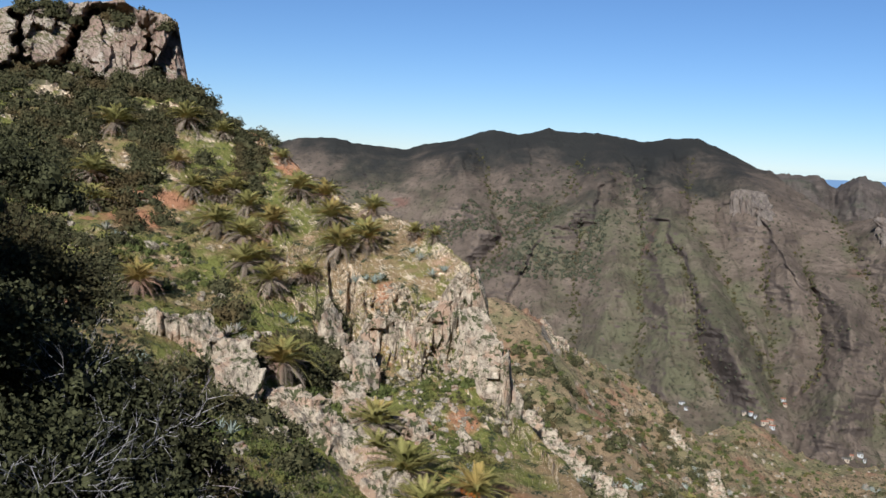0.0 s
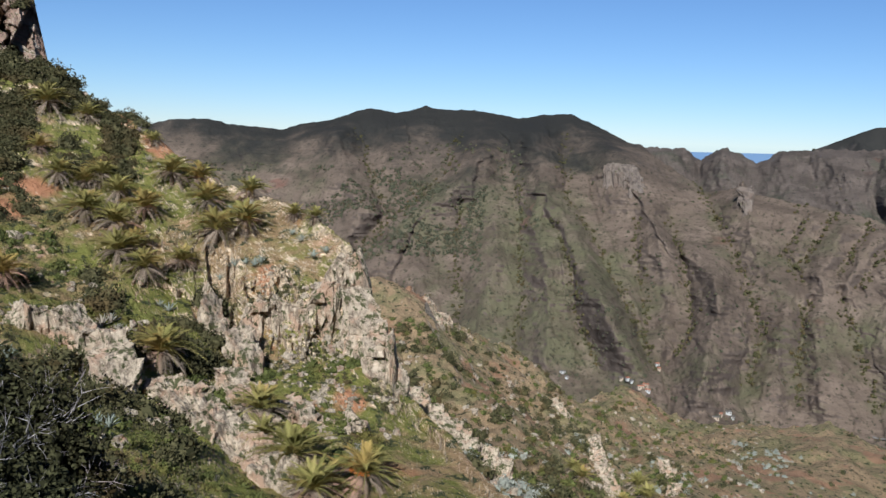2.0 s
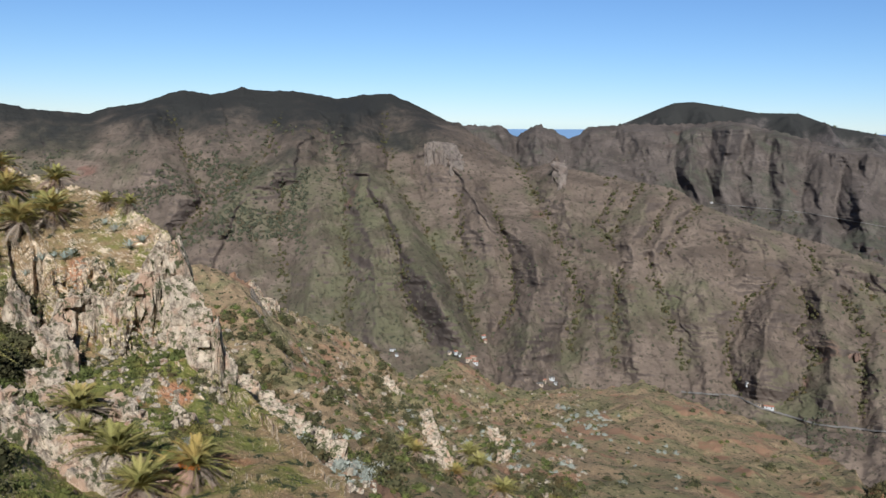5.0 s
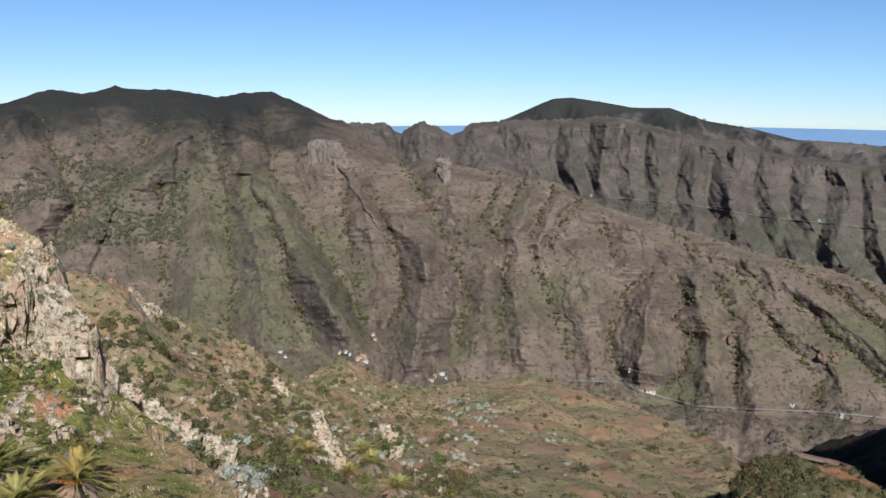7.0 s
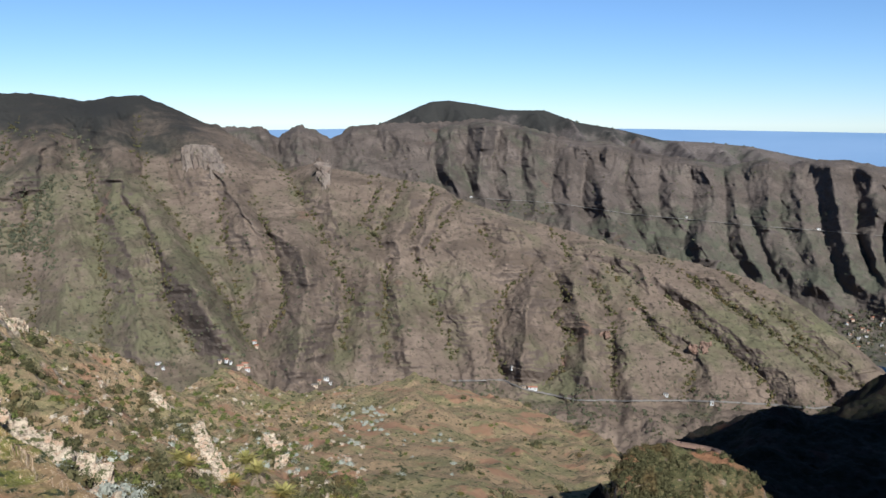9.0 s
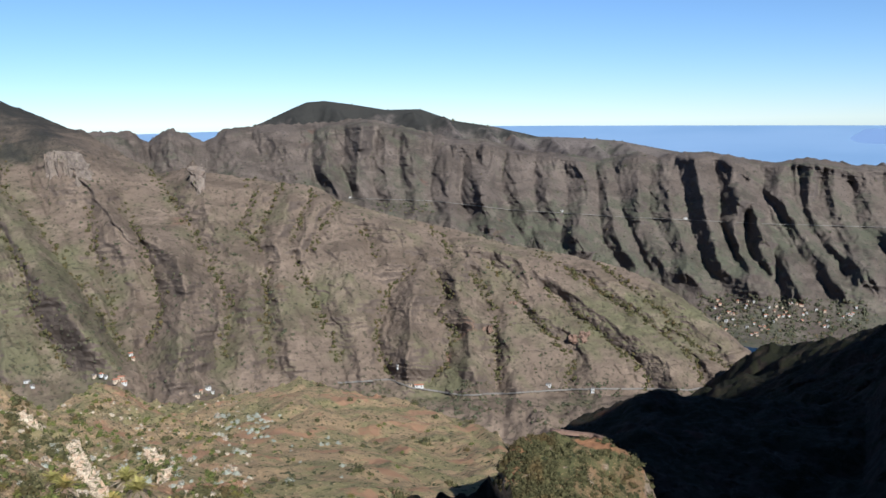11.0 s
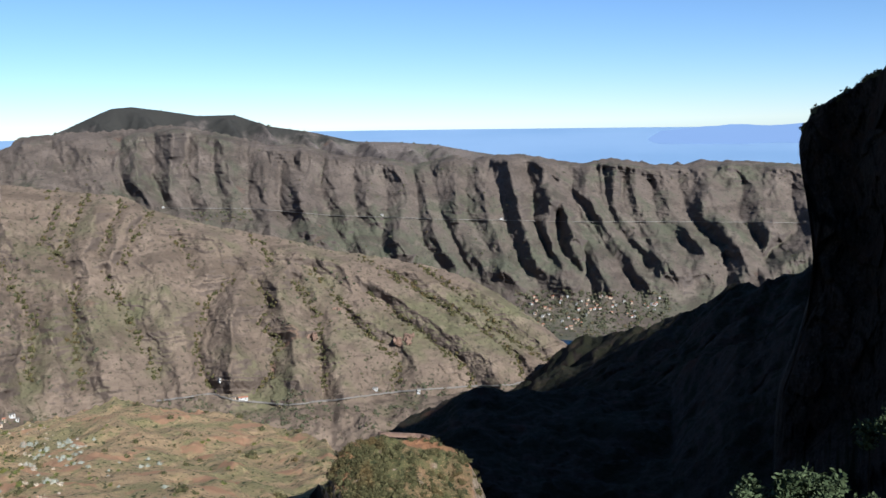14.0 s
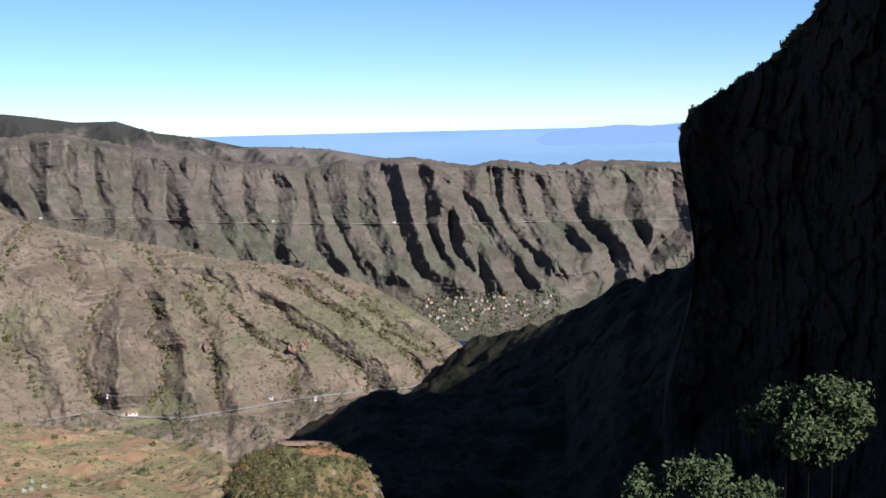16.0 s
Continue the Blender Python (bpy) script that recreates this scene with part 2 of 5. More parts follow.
class Drainage:
    """Crest lines and valley lines of a mountainside, as azimuth and elevation, with the slope falling evenly from each crest to the valleys beside it."""
    def __init__(self):
        self.crests, self.valleys = [], []

    def crest(self, height, *line):
        self.crests.append((height, line))

    def valley(self, *line):
        self.valleys.append((0, line))

    def branches(self, seed, spacing=0.75):
        """Lesser spurs that leave each crest slantwise, with a gully beside each."""
        r, side = random.Random(seed), Drainage()
        for _, line in self.crests:
            for (a0, e0), (a1, e1) in zip(line[:-1], line[1:]):
                n = max(1, round(math.hypot(a1 - a0, e1 - e0) / spacing))
                for k in range(n):
                    for sg in (-1, 1):
                        t = (k + r.uniform(0.2, 0.8)) / n
                        a, e, far = a0 + t * (a1 - a0), e0 + t * (e1 - e0), r.uniform(0.6, 1.3)
                        bow = r.uniform(0.35, 0.6)
                        side.crest(r.uniform(20, 50), (a, e), (a + sg * bow * far, e - 0.45 * far), (a + sg * 0.75 * far, e - 1.3 * far))
                        gap = r.uniform(0.3, 0.5) * spacing
                        side.valley((a + 0.15 * sg, e - gap), (a + sg * (bow + 0.05) * far, e - gap - 0.5 * far), (a + sg * 0.85 * far, e - gap - 1.4 * far))
        return side

    @staticmethod
    def nearest(a, e, lines, margin):
        near, tall = np.full(a.shape, margin), np.zeros(a.shape)
        column = a[:, 0]
        for height, line in lines:
            for (a0, e0), (a1, e1) in zip(line[:-1], line[1:]):
                lo, hi = np.searchsorted(column, (min(a0, a1) - margin - 0.6, max(a0, a1) + margin + 0.6))
                if hi <= lo:
                    continue
                x, y, da, de = a[lo:hi], e[lo:hi], a1 - a0, e1 - e0
                t = np.clip(((x - a0) * da + (y - e0) * de) / (da * da + de * de), 0, 1)
                d = np.hypot(x - a0 - t * da, y - e0 - t * de)
                tall[lo:hi] = np.where(d < near[lo:hi], height, tall[lo:hi])
                near[lo:hi] = np.minimum(d, near[lo:hi])
        return near, tall

    def relief(self, a, e, margin=6.0, most=2.5):
        """Height over the valley lines, from 0 to the height of the nearest crest, and the share of it."""
        dc, tall = self.nearest(a, e, self.crests, margin)
        dv, _ = self.nearest(a, e, self.valleys, margin)
        f = dv / (dc + dv + 1e-6)
        reach = np.clip((dc + dv) / 1.1, 0.1, 1.5) ** 0.6  # close lines stand for lesser spurs
        return tall * reach * f * np.clip(most / (dc + 1e-6), 0, 1), f


def rounded(f, columns, rows, times=2):
    """A field on the grid with its edges worn round."""
    for axis, n in ((0, columns), (1, rows)):
        for _ in range(times):
            pad = np.concatenate([np.repeat(np.take(f, [0], axis), n, axis), f, np.repeat(np.take(f, [-1], axis), n, axis)], axis)
            s = np.cumsum(np.concatenate([np.zeros_like(np.take(pad, [0], axis)), pad], axis), axis)
            w = 2 * n + 1
            f = (np.take(s, np.arange(w, s.shape[axis]), axis) - np.take(s, np.arange(0, s.shape[axis] - w), axis)) / w
    return f


def behind(table, back, drop):
    """A line behind a crest and below it."""
    return [(a, math.degrees(math.atan((r * math.tan(math.radians(e)) - drop) / (r + back))), r + back) for a, e, r in table]


def crest(pairs, distances):
    t = np.array(distances, float)
    return [(a, e, float(np.interp(a, t[:, 0], t[:, 1]))) for a, e in pairs]


# mountain across the valley, falling in long spurs to the valley road
MAIN = crest([(-16, -0.2), (-10.2, 0), (-9.2, 0.25), (-7.0, 0.42), (-5.8, 0.12), (-2.6, -0.08), (-1.4, 0.36), (0.1, 0.58), (1.8, 1.2), (2.8, 1.46), (4.2, 1.24), (4.9, 1.3), (6.1, 1.7), (7.2, 1.52), (9.1, 1.58),
              (10.4, 1.38), (11.9, 1.17), (13.4, 1.44), (15.0, 1.57), (16.5, 0.97), (18.2, 0.12), (19.5, -0.3), (21, -1.3), (23.5, -2.8), (25.0, -2.5), (25.4, -2.05), (26.0, -2.8), (30, -3.4), (32.7, -3.8),
              (34.1, -4.7), (37.6, -5.8), (41.1, -6.6), (44.7, -7.6), (48.2, -8.2), (51.7, -9.0), (53.5, -9.7), (55.2, -10.6), (57.0, -11.9), (58.5, -13.0), (59.5, -13.8), (60.7, -14.6), (66, -16.5)],
             [(-16, 1800), (5, 1690), (16, 1620), (20, 1530), (25, 1400), (30, 1350), (38, 1290), (45, 1260), (52, 1240), (57, 1195), (60, 1165), (66, 1095)])
MAIN_FOOT = [(-16, -12.5, 1350), (2, -13.5, 1220), (10, -14.6, 1090), (16, -15.2, 1020), (22, -15.8, 1010), (30, -16.7, 1010), (42, -17.2, 1010), (50, -16.9, 1040), (56, -16.6, 1050), (60.7, -15.6, 1120), (66, -17, 1060)]
az = np.arange(-15, 65, 0.065)
p, v = loft(az, [behind(MAIN, 260, 130), MAIN, MAIN_FOOT, [(-16, -22, 820), (66, -22, 800)]], [10, 235, 34])
worn = np.stack([rounded(p[..., k], 20, 1) for k in range(3)], -1)  # the crest's notches do not run down the slope
p += (worn - p) * (step(1.02, 1.14, v) * step(-15, -12, az[:, None]) * (1 - step(60, 63, az[:, None])))[..., None]
A = az[:, None]
el = elevation(p)
fall = step(1.0, 1.1, v) * (1 - step(2.1, 2.7, v))
wob = 0.2 * fbm(A * 0.3, el * 0.3, 2.2, 2) + 0.1 * fbm(A * 1.1, el * 1.1, 7.2, 3)
main_land = Drainage()
main_land.crest(60, (0.5, 0.1), (1.3, -2.8), (2.4, -4.7), (1.4, -6.9))
main_land.crest(40, (3.5, 1.4), (4.3, -1.5), (5.8, -3.5))
main_land.crest(55, (9.7, -1.1), (8.5, -2.8), (6.5, -4.3), (4.6, -6.1), (3.1, -8.0), (2.3, -9.3))
main_land.crest(38, (6.8, -4.6), (6.3, -7.1), (5.7, -9.4), (4.9, -11.1))
main_land.crest(42, (10.0, -1.8), (10.6, -4.5), (10.9, -7.6), (10.3, -10.6), (9.5, -13.0))
main_land.crest(75, (12.4, 0.9), (13.3, -1.4), (13.8, -3.5), (15.2, -6.5), (17.1, -9.4), (19.3, -12.4), (20.5, -14.2))
main_land.crest(50, (13.8, -3.5), (13.6, -6.6), (14.2, -10.1), (14.5, -13.5))
main_land.crest(50, (18.7, -2.7), (20.4, -5.4), (21.5, -7.8), (21.7, -10.2), (21.2, -12.2))
main_land.crest(70, (18.2, -0.5), (19.0, -2.7), (20.7, -5.8), (23.8, -7.6), (24.6, -10.1), (23.8, -12.7), (24.0, -15.1))
main_land.crest(48, (25.6, -1.8), (26.0, -5.0), (27.1, -7.1), (28.4, -8.9), (28.0, -11.6), (28.5, -14.4))
main_land.crest(45, (31.7, -3.3), (30.6, -5.8), (29.8, -7.5))
main_land.crest(50, (32.8, -3.8), (33.6, -4.5), (32.8, -6.3), (31.6, -7.7))
main_land.crest(40, (29.7, -3.4), (28.6, -5.4), (27.8, -7.1))
main_land.crest(40, (28.5, -7.4), (31.2, -7.6), (34.0, -7.9), (36.3, -8.5), (38.8, -8.9))
main_land.crest(45, (33.6, -4.3), (35.5, -5.6), (37.6, -6.4), (39.7, -7.8), (41.1, -9.2))
main_land.crest(40, (28.8, -7.9), (30.1, -11.0), (30.8, -13.5), (31.3, -15.2))
main_land.crest(42, (34.0, -8.1), (35.3, -11.6), (35.8, -14.8))
main_land.crest(52, (39.0, -9.6), (38.3, -12.0), (38.3, -15.2))
main_land.crest(50, (41.1, -9.6), (42.2, -12.4), (42.0, -14.9), (42.8, -16.6))
main_land.crest(40, (42.9, -7.9), (44.0, -10.0), (46.8, -12.1), (49.3, -13.8), (50.4, -16.5))
main_land.crest(50, (44.7, -8.4), (48.2, -10.5), (51.7, -12.7), (54.5, -14.6), (55.3, -16.3))
main_land.crest(45, (50.3, -11.0), (53.8, -13.0), (57.3, -14.8), (58.3, -16.1))
main_land.crest(40, (43.6, -12.1), (44.7, -14.2), (45.4, -16.6))
main_land.crest(38, (48.5, -8.3), (51.5, -10.0), (55.0, -12.5), (57.5, -15.0))
main_land.crest(36, (52.0, -9.2), (55.0, -11.3), (58.0, -14.0))
main_land.valley((46.5, -8.2), (49.5, -9.8), (52.5, -12.0))
main_land.valley((50.2, -8.8), (53.0, -10.7), (56.2, -13.4))
main_land.valley((1.7, 0.1), (3.0, -3.1), (3.9, -5.1), (2.3, -7.0))
main_land.valley((8.1, 0.2), (7.7, -2.1), (5.8, -4.1), (3.8, -5.9), (2.4, -7.6))
main_land.valley((8.5, -4.2), (8.0, -7.2), (8.8, -10.6), (7.7, -12.5))
main_land.valley((11.8, -1.8), (12.3, -4.5), (12.3, -7.3), (12.7, -10.0), (12.1, -13.1))
main_land.valley((14.1, -4.9), (15.6, -8.0), (16.2, -11.2), (17.6, -14.0))
main_land.valley((14.7, 0.3), (15.0, -3.5), (16.7, -5.9), (18.2, -8.4), (20.0, -11.6), (21.0, -13.8))
main_land.valley((19.5, -4.7), (19.5, -6.7), (20.2, -9.7), (20.3, -11.7))
main_land.valley((21.2, -4.5), (22.2, -6.9), (22.8, -9.2), (23.2, -11.0), (22.2, -12.9))
main_land.valley((21.3, -0.5), (22.8, -2.5), (24.0, -4.2), (25.2, -6.3), (26.5, -9.5), (27.1, -10.5), (26.9, -11.9), (26.5, -14.2))
main_land.valley((28.4, -2.3), (29.0, -4.1), (28.2, -6.1), (29.1, -7.9))
main_land.valley((30.5, -3.6), (29.6, -5.6), (28.7, -7.2))
main_land.valley((32.4, -4.0), (32.2, -5.0), (30.9, -7.3))
main_land.valley((34.1, -4.5), (33.3, -5.9), (32.1, -7.8))
main_land.valley((35.5, -6.3), (36.1, -7.8), (36.4, -8.3))
main_land.valley((39.7, -6.4), (40.7, -7.8), (40.9, -8.6))
main_land.valley((31.2, -8.1), (32.5, -11.5), (33.8, -14.7))
main_land.valley((38.8, -8.9), (37.1, -10.3), (36.3, -12.0), (36.1, -13.7), (37.0, -15.7))
main_land.valley((29.5, -8.6), (29.3, -11.7), (29.6, -14.8))
main_land.valley((40.0, -9.2), (40.8, -10.8), (40.2, -11.9), (41.2, -13.1), (40.7, -14.9), (39.6, -16.1))
main_land.valley((42.2, -9.3), (43.9, -12.1), (43.6, -14.2), (43.9, -16.6))
main_land.valley((43.3, -8.6), (46.1, -12.1), (48.2, -14.2), (48.6, -15.2), (48.3, -16.6))
main_land.valley((46.8, -10.3), (50.4, -13.1), (52.8, -15.0), (53.5, -16.4))
main_land.valley((48.2, -9.3), (52.4, -11.6), (55.9, -14.2), (57.0, -16.2))
main_land.valley((54.5, -12.6), (58.2, -14.8), (59.6, -15.7))
wob_e = 0.2 * fbm(A * 0.7, el * 0.7, 3.1, 4)
up, share = main_land.relief(A + 1.8 * wob, el + wob_e)
great, _ = main_land.nearest(A + 1.8 * wob, el + wob_e, [q for q in main_land.crests if q[0] >= 55], 6.0)
side, _ = main_land.branches(4).relief(A + 1.8 * wob, el + 1.5 * wob_e, 0.8)
up = rounded(up, 1, 1, 1)
small = rounded(spurs((A - 3.4 * (v - 1) + 1.6 * wob) / 1.7, 8.0) + 0.35 * spurs((A - 2.2 * (v - 1) + 2 * wob) / 0.62, 3.0), 1, 1)
rough = fbm(p[..., 0] / 240, p[..., 1] / 240, p[..., 2] / 240, 2) + 0.16 * fbm(p[..., 0] / 38, p[..., 1] / 38, p[..., 2] / 38, 4)
rib = ridged((A + 0.35 * el) * 0.8 + 2 * wob, (el - 0.2 * A) * 0.35, 3.7, 4, 0.55)
pull = fall * (0.64 * np.interp(az, [36, 38, 43, 46], [1, 1.1, 1.1, 0.8])[:, None] * up * np.clip(1 + 0.35 * fbm(A * 0.3, el * 0.3, 8.8, 2), 0.6, 1.4) + 34 * np.exp(-((great / 1.6) ** 2)) + 0.15 * side + 1.5 * (small - 0.6) + (0.8 + 1.6 * share) * rib + 1.6 * fbm(A * 1.3, el * 1.6, 6.1, 4, 0.6)) + step(1.0, 1.05, v) * (8 * rough + 5.0 * ledges(p, 3.7))
p *= (1 - pull / np.linalg.norm(p, axis=2))[..., None]
p[..., 2] += (v < 1.02) * 1.6 * fbm(A * 2.2, 0.7, 1.1, 4) + step(1.95, 2.25, v) * (12 * fbm(p[..., 0] / 70, p[..., 1] / 70, 9.1, 4) + 5 * ridged(p[..., 0] / 34, p[..., 1] / 34, 4.1, 3))
hill = sheet("hill_1", p, M_MAIN).data
green = np.exp(-(((A - 13) / 5.5) ** 2 + ((el + 9) / 4.5) ** 2)) + 0.7 * np.exp(-(((A - 50) / 7) ** 2 + ((el + 12) / 2.5) ** 2)) + 0 * el
hill.attributes.new("grass", "FLOAT", "POINT").data.foreach_set("value", green.reshape(-1).astype(np.float32))
main_points = p
tagged(bpy.data.objects["hill_1"], "long dry brown and olive mountain slope with worn spurs", "mountain", kind="structure")

# cliffed ridge on the far side of the side valley
FAR = crest([(12, -1.5), (17, -0.9), (19, -0.2), (20.4, -0.25), (22, -0.28), (22.9, -0.95), (24.1, -0.06), (25, -0.42), (26.2, -0.98), (27.5, -0.17), (29.6, 0), (32.2, 0), (36, 0.33), (38.4, -0.25), (41.2, -1.0),
             (43.3, -1.07), (45.4, -1.73), (48.2, -2.0), (50.3, -2.4), (52.6, -1.9), (53.7, -2.27), (55.3, -1.97), (57, -1.95), (58.5, -2.3), (60.4, -2.56), (62.3, -2.3), (64.4, -2.66), (66.4, -2.75),
             (69.3, -2.49), (73, -2.79), (84, -2.7)],
            [(12, 2150), (30, 2080), (40, 1950), (50, 1880), (60, 1860), (70, 1950), (84, 2050)])
FAR_ROAD = [(12, -4.3, 1900), (34.8, -4.6, 1760), (40, -4.85, 1720), (44.7, -5.45, 1680), (51.7, -5.9, 1640), (60, -6.2, 1630), (66.5, -6.2, 1690), (84, -6.2, 1750)]
FAR_FOOT = [(12, -8, 1650), (35, -8.5, 1560), (45, -9.8, 1500), (52, -11.7, 1430), (58, -12.6, 1370), (62, -12.8, 1350), (70, -12.6, 1380), (84, -12.5, 1400)]
FLOOR = [(12, -12, 1420), (45, -14.5, 1240), (60, -15.3, 1150), (84, -16, 1100)]
az = np.arange(14, 80, 0.065)
p, v = loft(az, [behind(FAR, 220, 90), FAR, FAR_ROAD, FAR_FOOT, FLOOR], [8, 90, 95, 16])
A = az[:, None]
el = elevation(p)
fall = step(1.0, 1.12, v) * (1 - step(2.45, 2.95, v))
wob = 0.12 * fbm(A * 0.35, el * 0.3, 5.2, 2) + 0.14 * fbm(A * 0.9, el * 0.9, 1.4, 3)
far_land = Drainage()
far_land.crest(45, (20.7, -0.3), (20.9, -2.1), (19.9, -3.8))
far_land.crest(45, (24.2, -0.2), (24.4, -1.6), (23.7, -3.6))
far_land.crest(45, (27.4, -0.2), (28.0, -1.6), (28.7, -3.0))
far_land.crest(40, (29.8, -0.5), (30.8, -1.7), (31.4, -3.1))
far_land.crest(60, (33.7, -0.2), (33.5, -1.4), (33.0, -2.8), (34.1, -4.4))
far_land.crest(60, (35.8, 0.1), (35.4, -1.8), (35.3, -3.5), (35.9, -4.9))
far_land.crest(40, (37.2, -1.1), (37.0, -2.9), (37.3, -4.6))
far_land.crest(40, (38.5, -0.6), (38.2, -2.9), (38.9, -4.6))
far_land.crest(56, (41.6, -1.2), (41.3, -2.6), (40.8, -4.0), (41.2, -5.4))
far_land.crest(55, (42.9, -4.0), (42.9, -5.2), (43.6, -6.5))
far_land.crest(45, (43.7, -1.5), (44.9, -3.6), (45.7, -5.4), (47.5, -7.9))
far_land.crest(45, (45.9, -1.7), (47.0, -3.7), (47.0, -5.1), (48.2, -6.5))
far_land.crest(60, (48.2, -2.3), (49.6, -3.7), (49.5, -5.2), (48.6, -7.2))
far_land.crest(45, (50.3, -3.0), (51.0, -5.4), (51.7, -7.8), (53.1, -9.2))
far_land.crest(56, (52.6, -1.8), (52.7, -4.0), (52.8, -6.1), (54.1, -8.1), (55.6, -9.3))
far_land.crest(35, (54.0, -3.0), (54.4, -5.4), (55.4, -7.4))
far_land.crest(52, (55.8, -2.1), (56.6, -4.4), (56.8, -6.0), (58.0, -8.1), (59.2, -10.0))
far_land.crest(65, (59.0, -4.0), (58.4, -5.3), (58.4, -7.0), (59.4, -8.7))
far_land.crest(60, (59.3, -5.4), (60.0, -7.0), (61.0, -8.3), (62.3, -10.2))
far_land.crest(55, (61.5, -6.8), (62.0, -8.6), (61.7, -10.6))
far_land.crest(50, (57.9, -2.7), (60.2, -4.3), (62.1, -6.3), (63.7, -8.5), (64.7, -10.4))
far_land.crest(55, (62.8, -2.9), (62.6, -4.5), (63.5, -6.3), (65.6, -8.7))
far_land.crest(55, (61.0, -2.9), (60.5, -3.9), (61.2, -5.3), (62.9, -7.7))
far_land.crest(50, (60.7, -2.3), (62.6, -2.9), (62.3, -4.7), (63.7, -6.5), (65.4, -9.0))
far_land.crest(50, (63.3, -2.9), (63.8, -4.0), (63.9, -5.4), (66.1, -7.9))
far_land.crest(45, (64.8, -3.3), (65.5, -4.8), (65.7, -6.0), (67.9, -7.9))
far_land.crest(55, (66.2, -3.0), (67.5, -3.8), (67.7, -5.8), (69.6, -7.6))
far_land.crest(45, (69.3, -2.8), (70.8, -4.2), (71.0, -5.9), (72.3, -7.3))
far_land.crest(50, (68.2, -7.6), (70.3, -8.0), (69.8, -9.7))
far_land.crest(55, (71.7, -3.2), (73.3, -4.2), (74.0, -5.9), (73.7, -7.6), (71.7, -9.3))
far_land.valley((21.9, -0.5), (22.3, -2.2), (21.4, -3.8))
far_land.valley((22.9, -0.9), (23.1, -2.2), (22.4, -3.9))
far_land.valley((25.8, -0.8), (26.0, -2.3), (25.9, -4.0))
far_land.valley((28.8, -0.5), (29.7, -2.4), (30.3, -3.4))
far_land.valley((32.7, -0.3), (32.3, -2.1), (32.6, -3.2), (33.1, -4.3))
far_land.valley((34.6, -0.6), (34.4, -2.8), (35.0, -4.4))
far_land.valley((36.5, -0.4), (36.1, -2.8), (36.6, -4.8))
far_land.valley((37.8, -1.1), (37.8, -3.2), (38.2, -4.6))
far_land.valley((39.8, -1.8), (39.7, -4.3), (40.1, -5.4))
far_land.valley((41.9, -2.6), (41.6, -4.7), (42.2, -5.7))
far_land.valley((44.5, -1.7), (44.2, -4.0), (44.7, -5.4), (45.7, -7.9))
far_land.valley((46.4, -1.9), (46.1, -4.0), (46.5, -5.4), (47.7, -7.2))
far_land.valley((48.2, -3.3), (48.3, -5.1), (47.8, -7.5))
far_land.valley((50.1, -2.6), (50.3, -5.4), (50.6, -7.5), (51.7, -8.9))
far_land.valley((51.1, -2.3), (51.6, -4.7), (52.1, -6.5), (53.4, -9.2))
far_land.valley((53.3, -2.7), (53.3, -5.4), (54.7, -8.1))
far_land.valley((54.8, -2.4), (55.4, -4.7), (55.8, -6.4), (56.6, -8.8), (57.8, -10.2))
far_land.valley((57.1, -2.7), (57.5, -4.7), (57.6, -6.4), (58.4, -8.4))
far_land.valley((58.9, -5.8), (59.1, -7.8), (60.7, -9.6))
far_land.valley((60.6, -7.6), (60.9, -9.3), (61.0, -10.8))
far_land.valley((59.5, -4.0), (61.5, -6.9), (62.8, -8.9), (63.8, -10.4))
far_land.valley((59.8, -2.6), (59.8, -4.3), (60.3, -6.0), (62.2, -8.1))
far_land.valley((61.8, -2.9), (61.8, -4.5), (62.4, -6.3), (64.2, -8.4))
far_land.valley((61.3, -2.9), (61.5, -4.6), (62.8, -6.8), (64.4, -8.9))
far_land.valley((62.9, -3.6), (62.9, -4.9), (64.4, -7.5))
far_land.valley((64.6, -3.7), (65.0, -5.8), (66.8, -7.9))
far_land.valley((66.2, -3.7), (66.8, -5.8), (68.6, -7.6))
far_land.valley((70.0, -3.8), (69.8, -5.9), (71.0, -7.6))
far_land.valley((69.1, -8.3), (69.1, -10.0))
far_land.valley((72.8, -4.2), (73.0, -6.6), (71.3, -8.3))
up, share = far_land.relief(A + 0.9 * wob, el + 0.1 * fbm(A * 1.2, el * 1.2, 6.6, 3), 4.0, 1.6)
up = up * np.interp(az, [30, 36, 50, 56], [0.8, 1.15, 1.0, 1.2])[:, None] + 0.6 * far_land.branches(9, 0.6).relief(A + wob, el, 0.7)[0]
up = rounded(up, 1, 1, 1)
small = spurs((A - 2.4 * (v - 1) + wob) / 0.7, 5.0, 0.15)
rough = fbm(p[..., 0] / 160, p[..., 1] / 160, p[..., 2] / 160, 2) + 0.2 * fbm(p[..., 0] / 32, p[..., 1] / 32, p[..., 2] / 40, 4)
crag = ridged(A * 1.5, el * 0.5, 6.6, 4) * (1 - step(1.3, 1.8, v)) * np.interp(az, [14, 30, 55, 60], [1, 1, 0.6, 0.3])[:, None]
pull = fall * (0.95 * up * np.clip(0.9 + 0.6 * fbm(A * 0.4, el * 0.4, 9.4, 2), 0.45, 1.4) + (3 + 6 * share) * ridged((A + 0.3 * el) * 0.75 + wob, el * 0.4, 2.9, 4, 0.55) + 4 * (small - 0.5) * np.clip(0.7 + 1.2 * fbm(A * 0.3, el * 0.3, 5.1, 2), 0.1, 1.4)) + step(1.0, 1.06, v) * (4 * rough + 6.0 * ledges(p, 8.1, 16.0) + 7 * crag) * (1 - 0.85 * step(2.6, 3, v))
p *= (1 - pull / np.linalg.norm(p, axis=2))[..., None]
